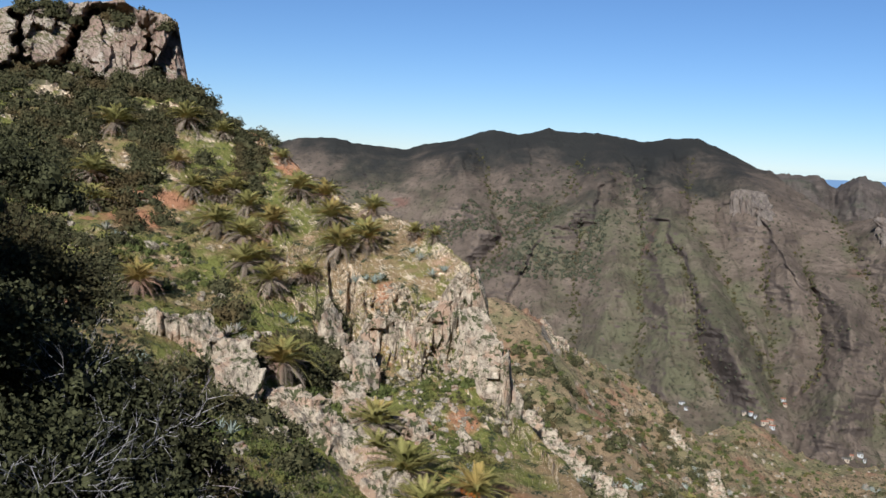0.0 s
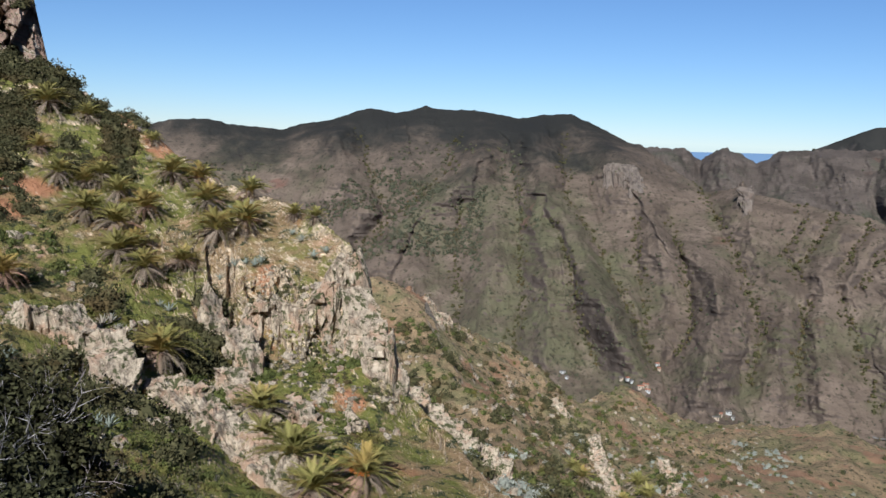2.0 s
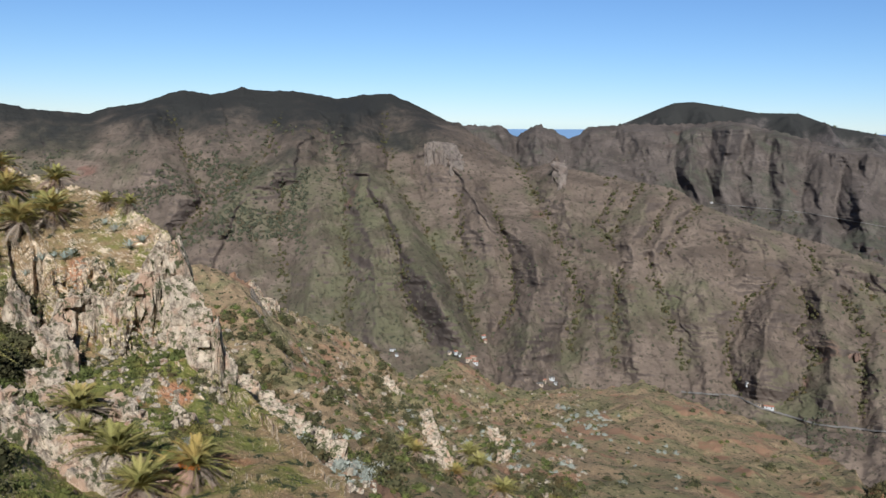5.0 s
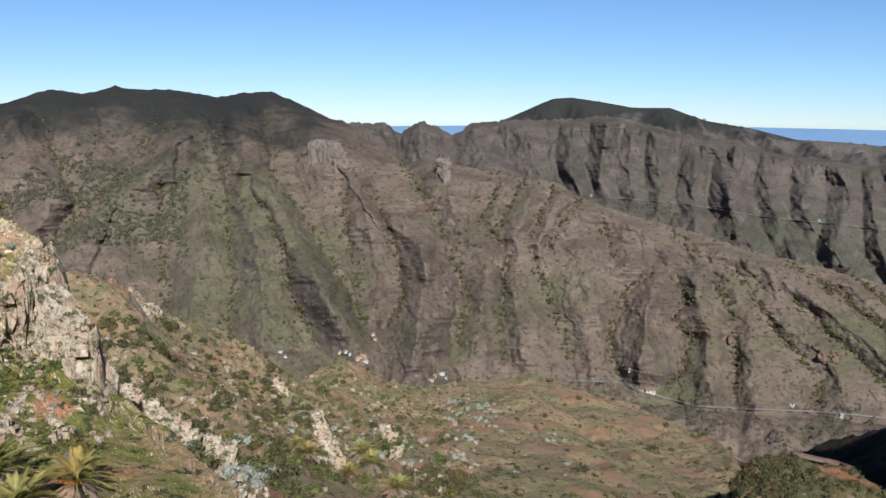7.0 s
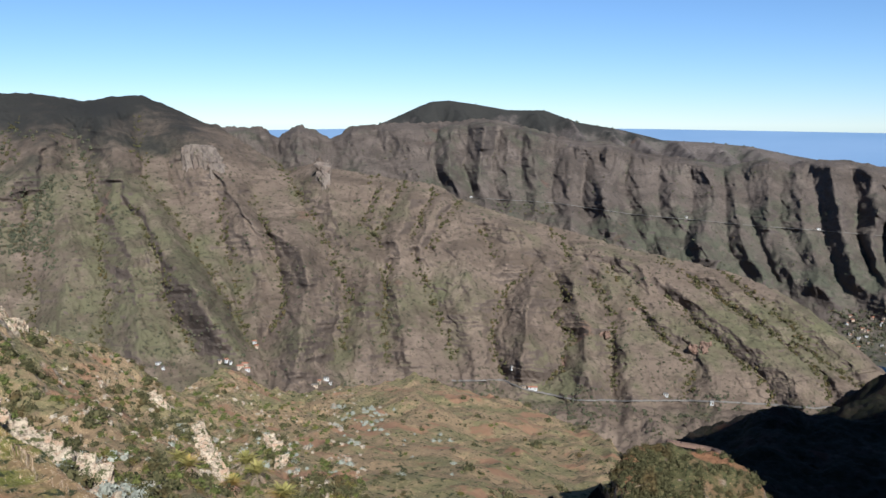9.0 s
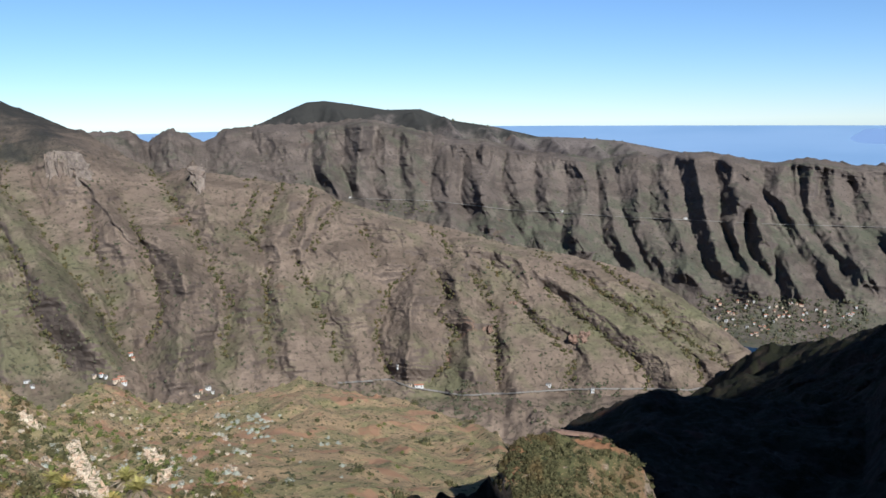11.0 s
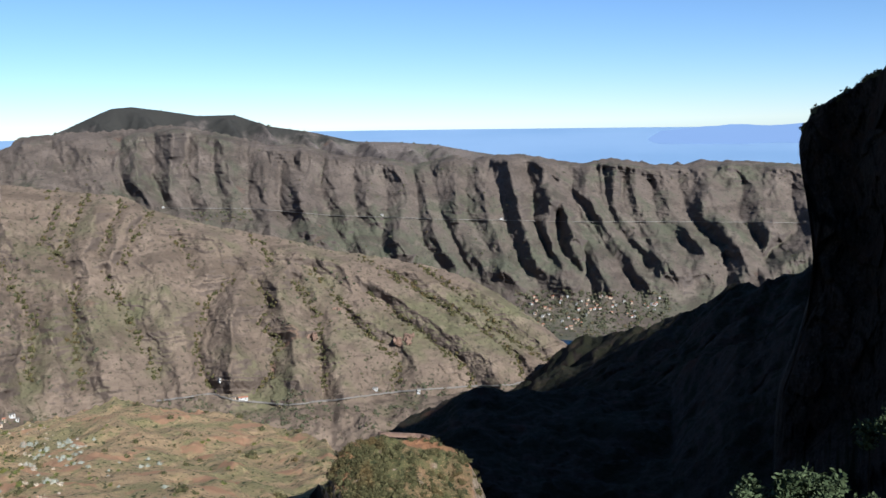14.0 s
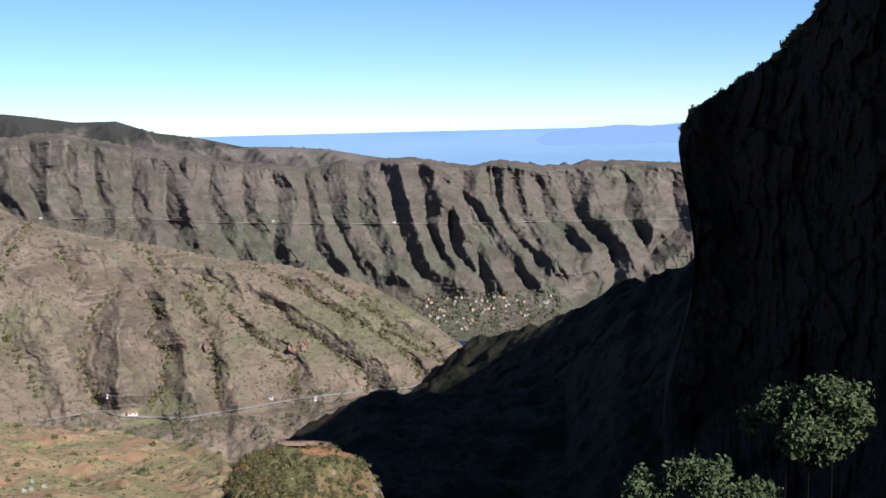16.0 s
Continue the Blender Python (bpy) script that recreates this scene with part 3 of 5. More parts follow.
p[..., 2] += (v < 1.02) * 5.5 * fbm(A * 2.6, 0.7, 4.1, 4) * np.interp(az, [14, 20, 30, 45], [0.4, 1, 1, 0.5])[:, None]
far_points = p
hill = sheet("hill_2", p, M_FAR).data
hill.attributes.new("grass", "FLOAT", "POINT").data.foreach_set("value", (0.5 * (1 - step(-7.5, -3.5, el)) + 0 * A).reshape(-1).astype(np.float32))
tagged(bpy.data.objects["hill_2"], "steep brown ridge cut by sharp shadowed ravines", "mountain", kind="structure")

# wooded mountain behind that ridge
BACK = crest([(25, -1.4), (28, -0.5), (29.7, 0.18), (31.6, 1.04), (32.3, 1.32), (33.4, 1.4), (35.1, 1.16), (37.1, 0.82), (39.3, 0.82), (41.3, 0.1), (44, -0.34), (46.5, -0.95), (49, -1.05), (51.5, -1.27), (53.6, -1.7),
              (55.3, -2.0), (60, -2.7), (66, -2.95), (67.6, -2.42), (69.3, -2.85), (80, -3.2)], [(25, 2600), (80, 2500)])
az = np.arange(25, 80, 0.12)
p, v = loft(az, [behind(BACK, 250, 120), BACK, [(25, -3, 2250), (80, -5, 2150)]], [6, 60])
p[..., 2] += step(1.0, 1.2, v) * (60 * (spurs((az[:, None] - 3 * (v - 1)) / 2.3, 2.0) - 0.5) + 14 * fbm(p[..., 0] / 90, p[..., 1] / 90, 1.0, 5, 0.6))
sheet("hill_3", p, M_BACK)
tagged(bpy.data.objects["hill_3"], "dark wooded mountain top behind the ridge", "mountain", kind="structure")

# sunlit stony slope below the viewpoint
MID = crest([(-4, -8.6), (2.5, -9.35), (4.3, -9.6), (6.5, -9.95), (8, -11.7), (9.9, -12.4), (11.7, -13.1), (14.2, -14.55), (15.5, -15.6), (16.6, -16.2), (18, -15.5), (19.1, -15.0), (20.3, -15.2), (21.8, -16.2),
             (24.2, -16.78), (26.5, -16.35), (28.8, -16.15), (31.3, -15.6), (33.8, -16.4), (37.3, -17.0), (40.8, -18.15), (44, -19.3), (45, -20.4), (46, -22), (50, -27)],
            [(-4, 300), (8, 330), (16, 410), (20, 470), (31, 500), (40, 450), (45, 360), (50, 280)])
az = np.arange(-3.5, 49, 0.07)
p, v = loft(az, [behind(MID, 110, 90), MID, [(-4, -13.5, 215), (8, -16, 235), (20, -19, 320), (35, -20, 330), (45, -23, 260), (50, -29, 200)],
                 [(-4, -19, 120), (8, -20.5, 140), (20, -23, 190), (35, -24, 190), (45, -27, 160), (50, -32, 130)], [(-4, -27, 62), (50, -38, 62)]], [12, 110, 90, 40])
soften(p, 3)
w = step(0.95, 1.15, v)
rib = spurs((az[:, None] - 7 * (v - 1)) / 5.2, 4.0)
calm = 1 - 0.65 * step(22, 30, az[:, None])
p[..., 2] += w * 6 * (rib - 0.5) * (1 - 0.7 * step(2, 3, v)) * calm
p[..., 2] += w * (3.2 * fbm(p[..., 0] / 38, p[..., 1] / 38, 2.0, 5, 0.55)) * np.clip(np.hypot(p[..., 0], p[..., 1]) / 260, 0.3, 1) + 1.2 * calm * ridged(p[..., 0] / 9, p[..., 1] / 9, 1.0, 3) * step(0.9, 1, v)
p[..., 2] += (v < 1.03) * 2.2 * fbm(az[:, None] * 1.7, 0.2, 6.1, 4)
mid_points = p
sheet("slope_1", p, M_MID)
tagged(bpy.data.objects["slope_1"], "sunlit grassy slope with red earth and pale stones", "hillside", kind="structure")

# crag and palm slope close by
SPUR = crest([(-36, 9), (-26, 6.5), (-24.5, 6.95), (-22.8, 7.1), (-20, 7.7), (-18.6, 7.3), (-16.55, 6.75), (-16.25, 5.2), (-15.8, 2.95), (-14.6, 1.95), (-12.6, 0.56), (-10.5, -0.5), (-9.5, -1.6), (-6.6, -3.2), (-3.8, -4.1),
              (-1.6, -4.75), (0.2, -6.05), (1.7, -7.05), (2.35, -8.2), (2.5, -9.7), (3.4, -11.2), (4.4, -12.8), (4.9, -15), (6.3, -17.1), (8.6, -18.9), (10.1, -20.5), (13, -23)],
             [(-36, 190), (-20, 190), (-16.3, 186), (-15.5, 178), (-10, 168), (-3, 145), (0, 132), (2.5, 126), (5, 116), (13, 82)])
az = np.arange(-35, 12.5, 0.075)
SP1 = [(-36, 2.9, 176), (-16.2, 2.8, 178), (-15, 1.6, 174), (-10, -1.0, 164), (-5, -5, 142), (0, -7.3, 128), (2.4, -9, 124), (5, -15.6, 114), (13, -23.5, 80)]
SP2 = [(-36, -4, 145), (-20, -3.5, 150), (-10, -5.2, 145), (-5, -8.3, 128), (0, -8.8, 124), (2.4, -10, 122), (5, -16, 112), (13, -24, 78)]
SP3 = [(-36, -9, 110), (-20, -9, 118), (-12, -10, 120), (-5, -13.3, 117), (0, -13.6, 116), (3.4, -13.5, 115), (5, -16.8, 110), (13, -24.5, 76)]
SP4 = [(-36, -15, 70), (-20, -15, 85), (-10, -15.8, 98), (-5, -17, 104), (0, -17.5, 102), (5, -18.5, 102), (13, -25, 74)]
SP5 = [(-36, -25, 30), (-20, -24, 42), (-10, -24, 60), (0, -24.5, 76), (13, -28, 62)]
SP6 = [(-36, -42, 12), (13, -42, 26)]
p, v = loft(az, [behind(SPUR, 40, 25), SPUR, SP1, SP2, SP3, SP4, SP5, SP6], [8, 60, 55, 60, 50, 50, 12])
soften(p, 2)
x, y, z = p[..., 0].copy(), p[..., 1].copy(), p[..., 2].copy()
A = az[:, None] + 0 * v
cliff = (step(0.9, 1.0, v) - step(1.9, 2.1, v)) * (1 - step(-16.5, -14, A)) + (step(2.9, 3.2, v) - step(3.9, 4.2, v)) * step(-14, -9, A) + step(0.5, 2.5, A) * (1 - step(4.8, 6.2, A)) * step(0.9, 1.1, v) * (1 - step(4.0, 4.6, v))
cliff = np.clip(cliff, 0, 1) * step(-0.35, 0.05, fbm(x / 22, y / 22, z / 22, 2) + 0.25)
run = np.radians(A) * 150 + 0.8 * fbm(x / 5, y / 5, z / 9, 2)  # metres along the face
f1, f2, who = cells(run / 5.5, 0.5 + 0 * run, z / 16)
g1, g2, which = cells(run / 1.6, 7.5 + 0 * run, z / 4, 9)
high = 1 - step(-16.5, -14, A)
cleft = 1 - step(0.0, 0.1 + 0.05 * high, np.abs(perlin(run / (5.5 + 3.0 * high) + 0.12 * fbm(run / 2, 1.1, z / 2, 3), 3.3, z / 18)))
blocks = (1 + 0.5 * high) * (3.6 * (who - 0.5) + (1.9 - 0.7 * high) * (which - 0.5)) - (2.6 + 6.5 * high) * cleft + (1.0 - 0.6 * high) * ridged(run / 3.0, 1.7, z / 14, 3, 0.5) + (0.3 - 0.1 * high) * ridged(x / 1.5, y / 1.5, z / 2.5, 3, 0.6)
push = cliff * blocks + (0.5 * fbm(x / 6, y / 6, z / 6, 4) + 0.07 * ridged(x / 1.1, y / 1.1, z / 1.1, 2)) * step(0.9, 1.2, v)
dist = np.hypot(x, y)
p[..., 0] -= x / dist * push
p[..., 1] -= y / dist * push
p[..., 2] += step(0.98, 1.1, v) * (1.6 * fbm(x / 17, y / 17, 4.4, 4) + 0.2 * ridged(x / 2.2, y / 2.2, 2.2, 3)) * (1 - 0.7 * cliff)
p[..., 2] += (v < 1.03) * 0.8 * fbm(A * 1.4, 0.2, 1.1, 5, 0.6)
spur_points = p
slope = sheet("slope_2", p, M_SPUR, False).data
slope.materials.append(M_CLIFF)
slope.polygons.foreach_set("material_index", ((az[:-1, None] < -13.5) & (v[:, :-1] < 2.1)).astype(np.int32).reshape(-1))
tagged(bpy.data.objects["slope_2"], "steep hillside of grass, scrub and pale crags", "hillside", kind="structure")

# added ridge, out of view, between the cliff and the sun: its profile is set so that its shade falls over the cliff and
# the land below
SHADE_PROFILE = [(x - 80, h) for x, h in [(0, 10), (40, 60), (75, 125), (95, 134), (120, 128), (150, 104), (184, 110), (190, 150), (202, 165), (250, 165), (285, 148), (305, 141), (360, 150), (430, 170), (540, 178), (601, 180), (670, 180), (740, 175), (1300, 165)]]
gx, gy = np.meshgrid(np.arange(-80, 1220, 6.0), np.concatenate([np.arange(-420, -180, 20.0), np.arange(-180, -39, 5.0)]), indexing="ij")
gz = np.interp(gx, [q[0] for q in SHADE_PROFILE], [q[1] for q in SHADE_PROFILE]) - np.where(gy > -160, 1.5, 0.9) * np.abs(gy + 160) + 3.0 * fbm(gx / 40, gy / 40, 2.7, 3)
tagged(sheet("shade_ridge", np.stack([gx, gy, gz], -1), M_SHADE_DARK), "added ridge, out of view, that shades the cliff", "mountain", kind="structure")

# shaded ground on the other side: knoll, lower hillside, spur by the reservoir, overhanging cliff and the ridge it belongs to
def plain_loft(name, az, curves, rows, mat, bumps, label, category="hillside", smooth=2, back=1, undercut=False):
    p, v = loft(az, curves, rows)
    soften(p, smooth)
    x, y, z = p[..., 0].copy(), p[..., 1].copy(), p[..., 2].copy()
    if undercut:
        e = elevation(p)
        turn = np.radians(np.interp(e, [-16, -13.4, -10.7, -8.3, -7, -4.2, -1.8], [-0.2, 0.5, 1.3, 1.1, 1.4, 0.4, 0]) * (1 - step(74, 81, az[:, None])) + 0 * v)
        x, y = x * np.cos(turn) + y * np.sin(turn), y * np.cos(turn) - x * np.sin(turn)
        p[..., 0], p[..., 1] = x, y
    for size, height, rocky in bumps:
        if rocky == 2:  # jointed blocks
            _, _, who = cells(x / size + 0.3 * fbm(x / size, y / size, z / size, 2), y / size, z / (1.5 * size), int(size))
            f, d = who - 0.5, np.hypot(x, y)
            p[..., 0] -= x / d * height * f * step(back - 0.1, back + 0.1, v)
            p[..., 1] -= y / d * height * f * step(back - 0.1, back + 0.1, v)
            continue
        f = (ridged if rocky else fbm)(x / size, y / size, z / (size * (2.5 if rocky else 1)), 4, 0.55)
        d = np.hypot(x, y)
        if rocky:
            p[..., 0] -= x / d * height * f * step(back - 0.1, back + 0.1, v)
            p[..., 1] -= y / d * height * f * step(back - 0.1, back + 0.1, v)
        p[..., 2] += height * f * (0.3 if rocky else 1.0)
    tagged(sheet(name, p, mat), label, category, kind="structure")
    return p


KNOLL = crest([(41, -26), (43.9, -21.7), (44.4, -20.4), (45.4, -19.55), (47.5, -19.0), (50.4, -19.25), (52.2, -20.1), (53.3, -21), (54, -22.7), (57, -29)], [(41, 215), (50, 235), (57, 215)])
knoll_points = plain_loft("slope_3", np.arange(41.2, 56.8, 0.1), [behind(KNOLL, 60, 30), KNOLL, [(41, -30, 170), (49, -23, 205), (57, -33, 170)], [(41, -36, 130), (57, -38, 130)]], [8, 50, 30], M_KNOLL,
                          [(14, 1.6, False), (4, 0.7, True)], "rounded knoll of scrub and red earth below the cliff")
DARK = crest([(33, -27), (36.9, -23), (38.7, -22.1), (41, -22.3), (43.2, -21.8), (46, -22.5), (48.4, -18.7), (51.1, -17.5), (52.5, -16.7), (54.2, -16.3), (55.6, -16.9), (59.6, -16.7), (61.9, -16.6), (66, -16.2), (66.8, -15.2),
              (69.6, -13.5), (73, -12.4), (80, -14), (92, -16)], [(33, 130), (41, 150), (45, 170), (48, 420), (60, 450), (66, 430), (73, 350), (92, 240)])
DARK_LOW = [(33, -33, 95), (41, -27, 125), (47, -27, 170), (52, -24, 240), (66, -24, 260), (92, -25, 150)]
plain_loft("slope_4", np.arange(33, 92, 0.12), [behind(DARK, 150, 150), DARK, DARK_LOW, [(33, -40, 60), (92, -42, 70)]], [8, 70, 30], M_SHADE_DARK,
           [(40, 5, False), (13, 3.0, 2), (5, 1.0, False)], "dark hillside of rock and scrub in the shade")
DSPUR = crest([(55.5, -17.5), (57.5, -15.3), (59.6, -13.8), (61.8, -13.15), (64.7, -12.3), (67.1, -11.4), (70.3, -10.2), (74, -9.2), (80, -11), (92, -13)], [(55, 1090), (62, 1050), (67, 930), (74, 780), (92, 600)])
plain_loft("slope_5", np.arange(55.6, 92, 0.1), [behind(DSPUR, 160, 150), DSPUR, [(55, -19, 800), (66, -15.5, 660), (74, -14, 560), (92, -17, 420)], [(55, -23, 560), (92, -24, 330)]], [8, 70, 20], M_SHADE_DARK,
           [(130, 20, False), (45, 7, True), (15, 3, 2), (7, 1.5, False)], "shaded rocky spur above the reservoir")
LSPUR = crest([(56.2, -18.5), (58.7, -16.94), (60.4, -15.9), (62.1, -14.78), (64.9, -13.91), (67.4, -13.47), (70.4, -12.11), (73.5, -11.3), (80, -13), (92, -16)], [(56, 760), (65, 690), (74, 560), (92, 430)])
plain_loft("slope_8", np.arange(56.3, 92, 0.1), [behind(LSPUR, 110, 110), LSPUR, [(56, -20, 620), (66, -16.6, 540), (74, -15, 440), (92, -20, 330)], [(56, -25, 430), (92, -28, 250)]], [8, 60, 16], M_SHADE_DARK,
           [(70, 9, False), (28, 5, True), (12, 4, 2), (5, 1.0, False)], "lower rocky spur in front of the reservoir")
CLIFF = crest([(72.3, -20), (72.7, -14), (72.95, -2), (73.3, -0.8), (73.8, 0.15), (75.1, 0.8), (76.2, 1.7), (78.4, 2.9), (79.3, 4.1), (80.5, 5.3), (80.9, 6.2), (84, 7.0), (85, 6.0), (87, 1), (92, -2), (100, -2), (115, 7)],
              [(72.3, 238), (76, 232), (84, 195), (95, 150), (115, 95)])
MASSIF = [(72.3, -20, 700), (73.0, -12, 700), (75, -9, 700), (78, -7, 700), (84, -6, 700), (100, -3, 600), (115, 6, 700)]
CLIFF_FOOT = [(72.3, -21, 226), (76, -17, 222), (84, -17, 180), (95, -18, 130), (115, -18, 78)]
plain_loft("cliff", np.arange(72.3, 115, 0.08), [MASSIF, behind(CLIFF, 60, 8), CLIFF, CLIFF_FOOT, [(72.3, -26, 190), (115, -28, 55)], [(72.3, -40, 90), (115, -42, 30)]], [20, 10, 150, 14, 10], M_SHADE_DARK,
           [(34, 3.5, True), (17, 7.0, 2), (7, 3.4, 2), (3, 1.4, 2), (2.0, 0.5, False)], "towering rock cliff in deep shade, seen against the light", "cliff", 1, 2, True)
BEHIND = [(112, 15, 97), (140, 25, 110), (180, 20, 120), (215, 22, 120), (260, 22, 130), (300, 16, 160), (326, 9, 190)]
plain_loft("slope_6", np.arange(112, 326.1, 1.0), [behind(BEHIND, 60, 10), BEHIND, [(112, 8, 60), (220, 8, 60), (326, 2, 120)], [(112, -18, 26), (326, -15, 30)], [(112, -42, 6), (326, -42, 6)]], [5, 24, 16, 6], M_SPUR,
           [(20, 2, False)], "scrubby hillside that climbs behind the viewpoint")
# ground under the feet, then the land below everything
az = np.arange(0, 361, 5.0)
p, v = loft(az, [[(0, -42, 30), (360, -42, 30)], [(0, -45, 6), (360, -45, 6)], [(0, -54, 1.2), (360, -54, 1.2)], [(0, 80, -0.01), (360, 80, -0.01)]], [8, 4, 2])
p[..., 2] = np.minimum(p[..., 2], -1.65)
tagged(sheet("slope_7", p, M_SPUR), "stony ground at the viewpoint", "hillside", kind="structure")
r = np.array([1.0, 400, 900, 1300, 2200, 3200])
a = np.radians(np.arange(0, 361, 6.0))[:, None]
p = np.stack([r * np.sin(a), r * np.cos(a), np.array([-330, -340, -345, -345, -345, -360]) + 0 * a], -1)
tagged(sheet("ground", p, M_MAIN), "valley ground under the hills", "ground", kind="structure")

# sea, rising to the horizon, and an island on it
sea = Nodes("sea_water", 1.0)
ripple = sea.noise(0.02, 5, 0.6)
sea.bump(ripple, 0.3, 2.0)
M_SEA = sea.done(sea.mix(sea.ramp(sea.noise(0.0012, 3, 0.5, (1, 1, 4)), 0.35, 0.7), (0.165, 0.255, 0.375), (0.195, 0.285, 0.405)), 0.7, 0.1)
az = np.arange(0, 361, 1.0)
p, v = loft(az, [[(0, -6, 2900), (360, -6, 2900)], [(0, -2.2, 4000), (360, -2.2, 4000)], [(0, -0.45, 4950), (20, -0.5, 4950), (36, -0.2, 4950), (48, -0.3, 4950), (70, -0.55, 4950), (360, -0.45, 4950)]], [8, 12])
tagged(sheet("water", p, M_SEA), "calm blue sea reaching to the horizon", "sea", kind="structure")
isl = Nodes("island_haze_glow", 1.0)
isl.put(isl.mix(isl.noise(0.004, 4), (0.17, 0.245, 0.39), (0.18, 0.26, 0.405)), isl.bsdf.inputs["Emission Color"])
isl.bsdf.inputs["Emission Strength"].default_value = 1.0  # added glow: haze and daylight put into the island's own colour
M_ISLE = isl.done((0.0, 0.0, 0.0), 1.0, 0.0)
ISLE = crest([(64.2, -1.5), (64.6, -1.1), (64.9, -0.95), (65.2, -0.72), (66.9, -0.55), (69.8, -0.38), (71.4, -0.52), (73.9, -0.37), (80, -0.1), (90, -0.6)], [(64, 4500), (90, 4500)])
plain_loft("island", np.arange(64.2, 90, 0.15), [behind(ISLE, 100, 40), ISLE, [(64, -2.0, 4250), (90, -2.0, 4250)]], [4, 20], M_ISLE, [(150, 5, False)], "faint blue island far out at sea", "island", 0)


# ---- things: helpers ----
def part(name, me, parent, label="", m=None):
    """A mesh object under a thing."""
    ob = new(name, me)
    ob.parent = parent
    if m is not None:
        ob.matrix_basis = m
    return tagged(ob, label)


def mesh(name, verts, faces, mat, smooth=False):
    me = bpy.data.meshes.new(name)
    me.from_pydata([tuple(v) for v in verts], [], faces)
    me.materials.append(mat)
    if smooth:
        me.polygons.foreach_set("use_smooth", np.full(len(me.polygons), True))
    me.update()
    return me


def soup(name, polys, mat):
    """Many loose faces of one size, an array of (faces, corners, 3), as one mesh."""
    n, k = polys.shape[:2]
    me = bpy.data.meshes.new(name)
    me.vertices.add(n * k)
    me.vertices.foreach_set("co", polys.reshape(-1).astype(np.float32))
    me.loops.add(n * k)
    me.loops.foreach_set("vertex_index", np.arange(n * k, dtype=np.int32))
    me.polygons.add(n)
    me.polygons.foreach_set("loop_start", (np.arange(n) * k).astype(np.int32))
    me.update(calc_edges=True)
    me.materials.append(mat)
    return me


def ground_at(points, first, spacing, az, el):
    """Where the sight line at that azimuth and elevation first meets a hillside."""
    col = points[int(np.clip(round((az - first) / spacing), 0, len(points) - 1))]
    e = np.degrees(np.arctan2(col[:, 2], np.hypot(col[:, 0], col[:, 1])))
    cross = np.nonzero((e[:-1] >= el) & (e[1:] < el))[0]
    return Vector(col[cross[-1]]) if len(cross) else None


def on_spur(az, el):
    return ground_at(spur_points, -35, 0.075, az, el)


def on_mid(az, el):
    return ground_at(mid_points, -3.5, 0.07, az, el)


def on_main(az, el):
    return ground_at(main_points, -15, 0.065, az, el)


def on_far(az, el):
    return ground_at(far_points, 14, 0.065, az, el)


def foliage(name, a, b, island=True, rough=0.6):
    """Leaves that differ from one another between two colours."""
    m = Nodes(name)
    info = m.n.new("ShaderNodeObjectInfo")
    pick = m.geo.outputs["Random Per Island"] if island else info.outputs["Random"]
    c = m.mix(m.math("ADD", m.math("MULTIPLY", pick, 0.75), m.math("MULTIPLY", m.noise(0.35, 3, 0.6), 0.3)), a, b)
    c = m.mix(m.ramp(m.noise(0.16, 2, 0.5, w=4), 0.5, 0.68), c, (0.5 * (a[0] + b[0]) * 1.35, 0.5 * (a[1] + b[1]) * 1.05, 0.5 * (a[2] + b[2])))
    return m.done(c, rough + 0.2, 0.06)


def rock_mat(name, pale, dark, red, scale=1.0, moss=0.6, stained=0.52):
    m = Nodes(name, 0.95)
    crack = m.noise(0.85 * scale, 7, 0.75, (1, 1, 0.5))
    c = m.mix(m.ramp(crack, 0.36, 0.6), dark, pale)
    c = m.mix(m.ramp(m.noise(0.28 * scale, 4, 0.6, w=7), stained, stained + 0.16), c, red)
    c = m.mix(m.ramp(m.noise(2.2 * scale, 4, 0.7, w=3), 0.56, 0.68), c, tuple(min(0.8, 1.25 * v) for v in pale))
    c = m.mix(m.ramp(m.noise(0.6 * scale, 6, 0.75, w=13), moss, moss + 0.06), c, (0.085, 0.085, 0.035))
    m.bump(m.math("ADD", crack, m.math("MULTIPLY", m.noise(2.5 * scale, 5, 0.7, w=5), 0.5)), 0.9, 0.5 / scale)
    return m.done(c, 0.9, 0.1)


M_ROCK = rock_mat("weathered_rock", (0.46, 0.375, 0.265), (0.11, 0.085, 0.06), (0.33, 0.2, 0.125), 1.9)
M_SCRUB = foliage("dark_scrub_leaves", (0.03, 0.034, 0.014), (0.16, 0.138, 0.062))
M_SCRUB2 = foliage("green_scrub_leaves", (0.06, 0.075, 0.02), (0.18, 0.185, 0.055))
M_SILVER = foliage("silvery_leaves", (0.27, 0.275, 0.21), (0.47, 0.465, 0.37))
M_GRASS = foliage("grass_blades", (0.118, 0.118, 0.038), (0.25, 0.212, 0.09))
M_HEATH = foliage("heath_leaves", (0.004, 0.005, 0.003), (0.12, 0.115, 0.05))
M_BRIGHT = foliage("young_leaves", (0.025, 0.038, 0.015), (0.125, 0.155, 0.074))
M_TWIG = foliage("bare_twigs", (0.3, 0.26, 0.24), (0.52, 0.47, 0.44))
M_FAR_SHRUB = foliage("far_shrubs", (0.07, 0.072, 0.042), (0.14, 0.135, 0.08))
M_FROND = foliage("palm_frond", (0.2, 0.19, 0.05), (0.48, 0.4, 0.13), False, 0.45)
M_DEAD = foliage("dry_frond", (0.25, 0.185, 0.12), (0.52, 0.4, 0.28), False)
M_AGAVE = foliage("agave_leaf", (0.33, 0.365, 0.285), (0.53, 0.55, 0.44), False, 0.5)
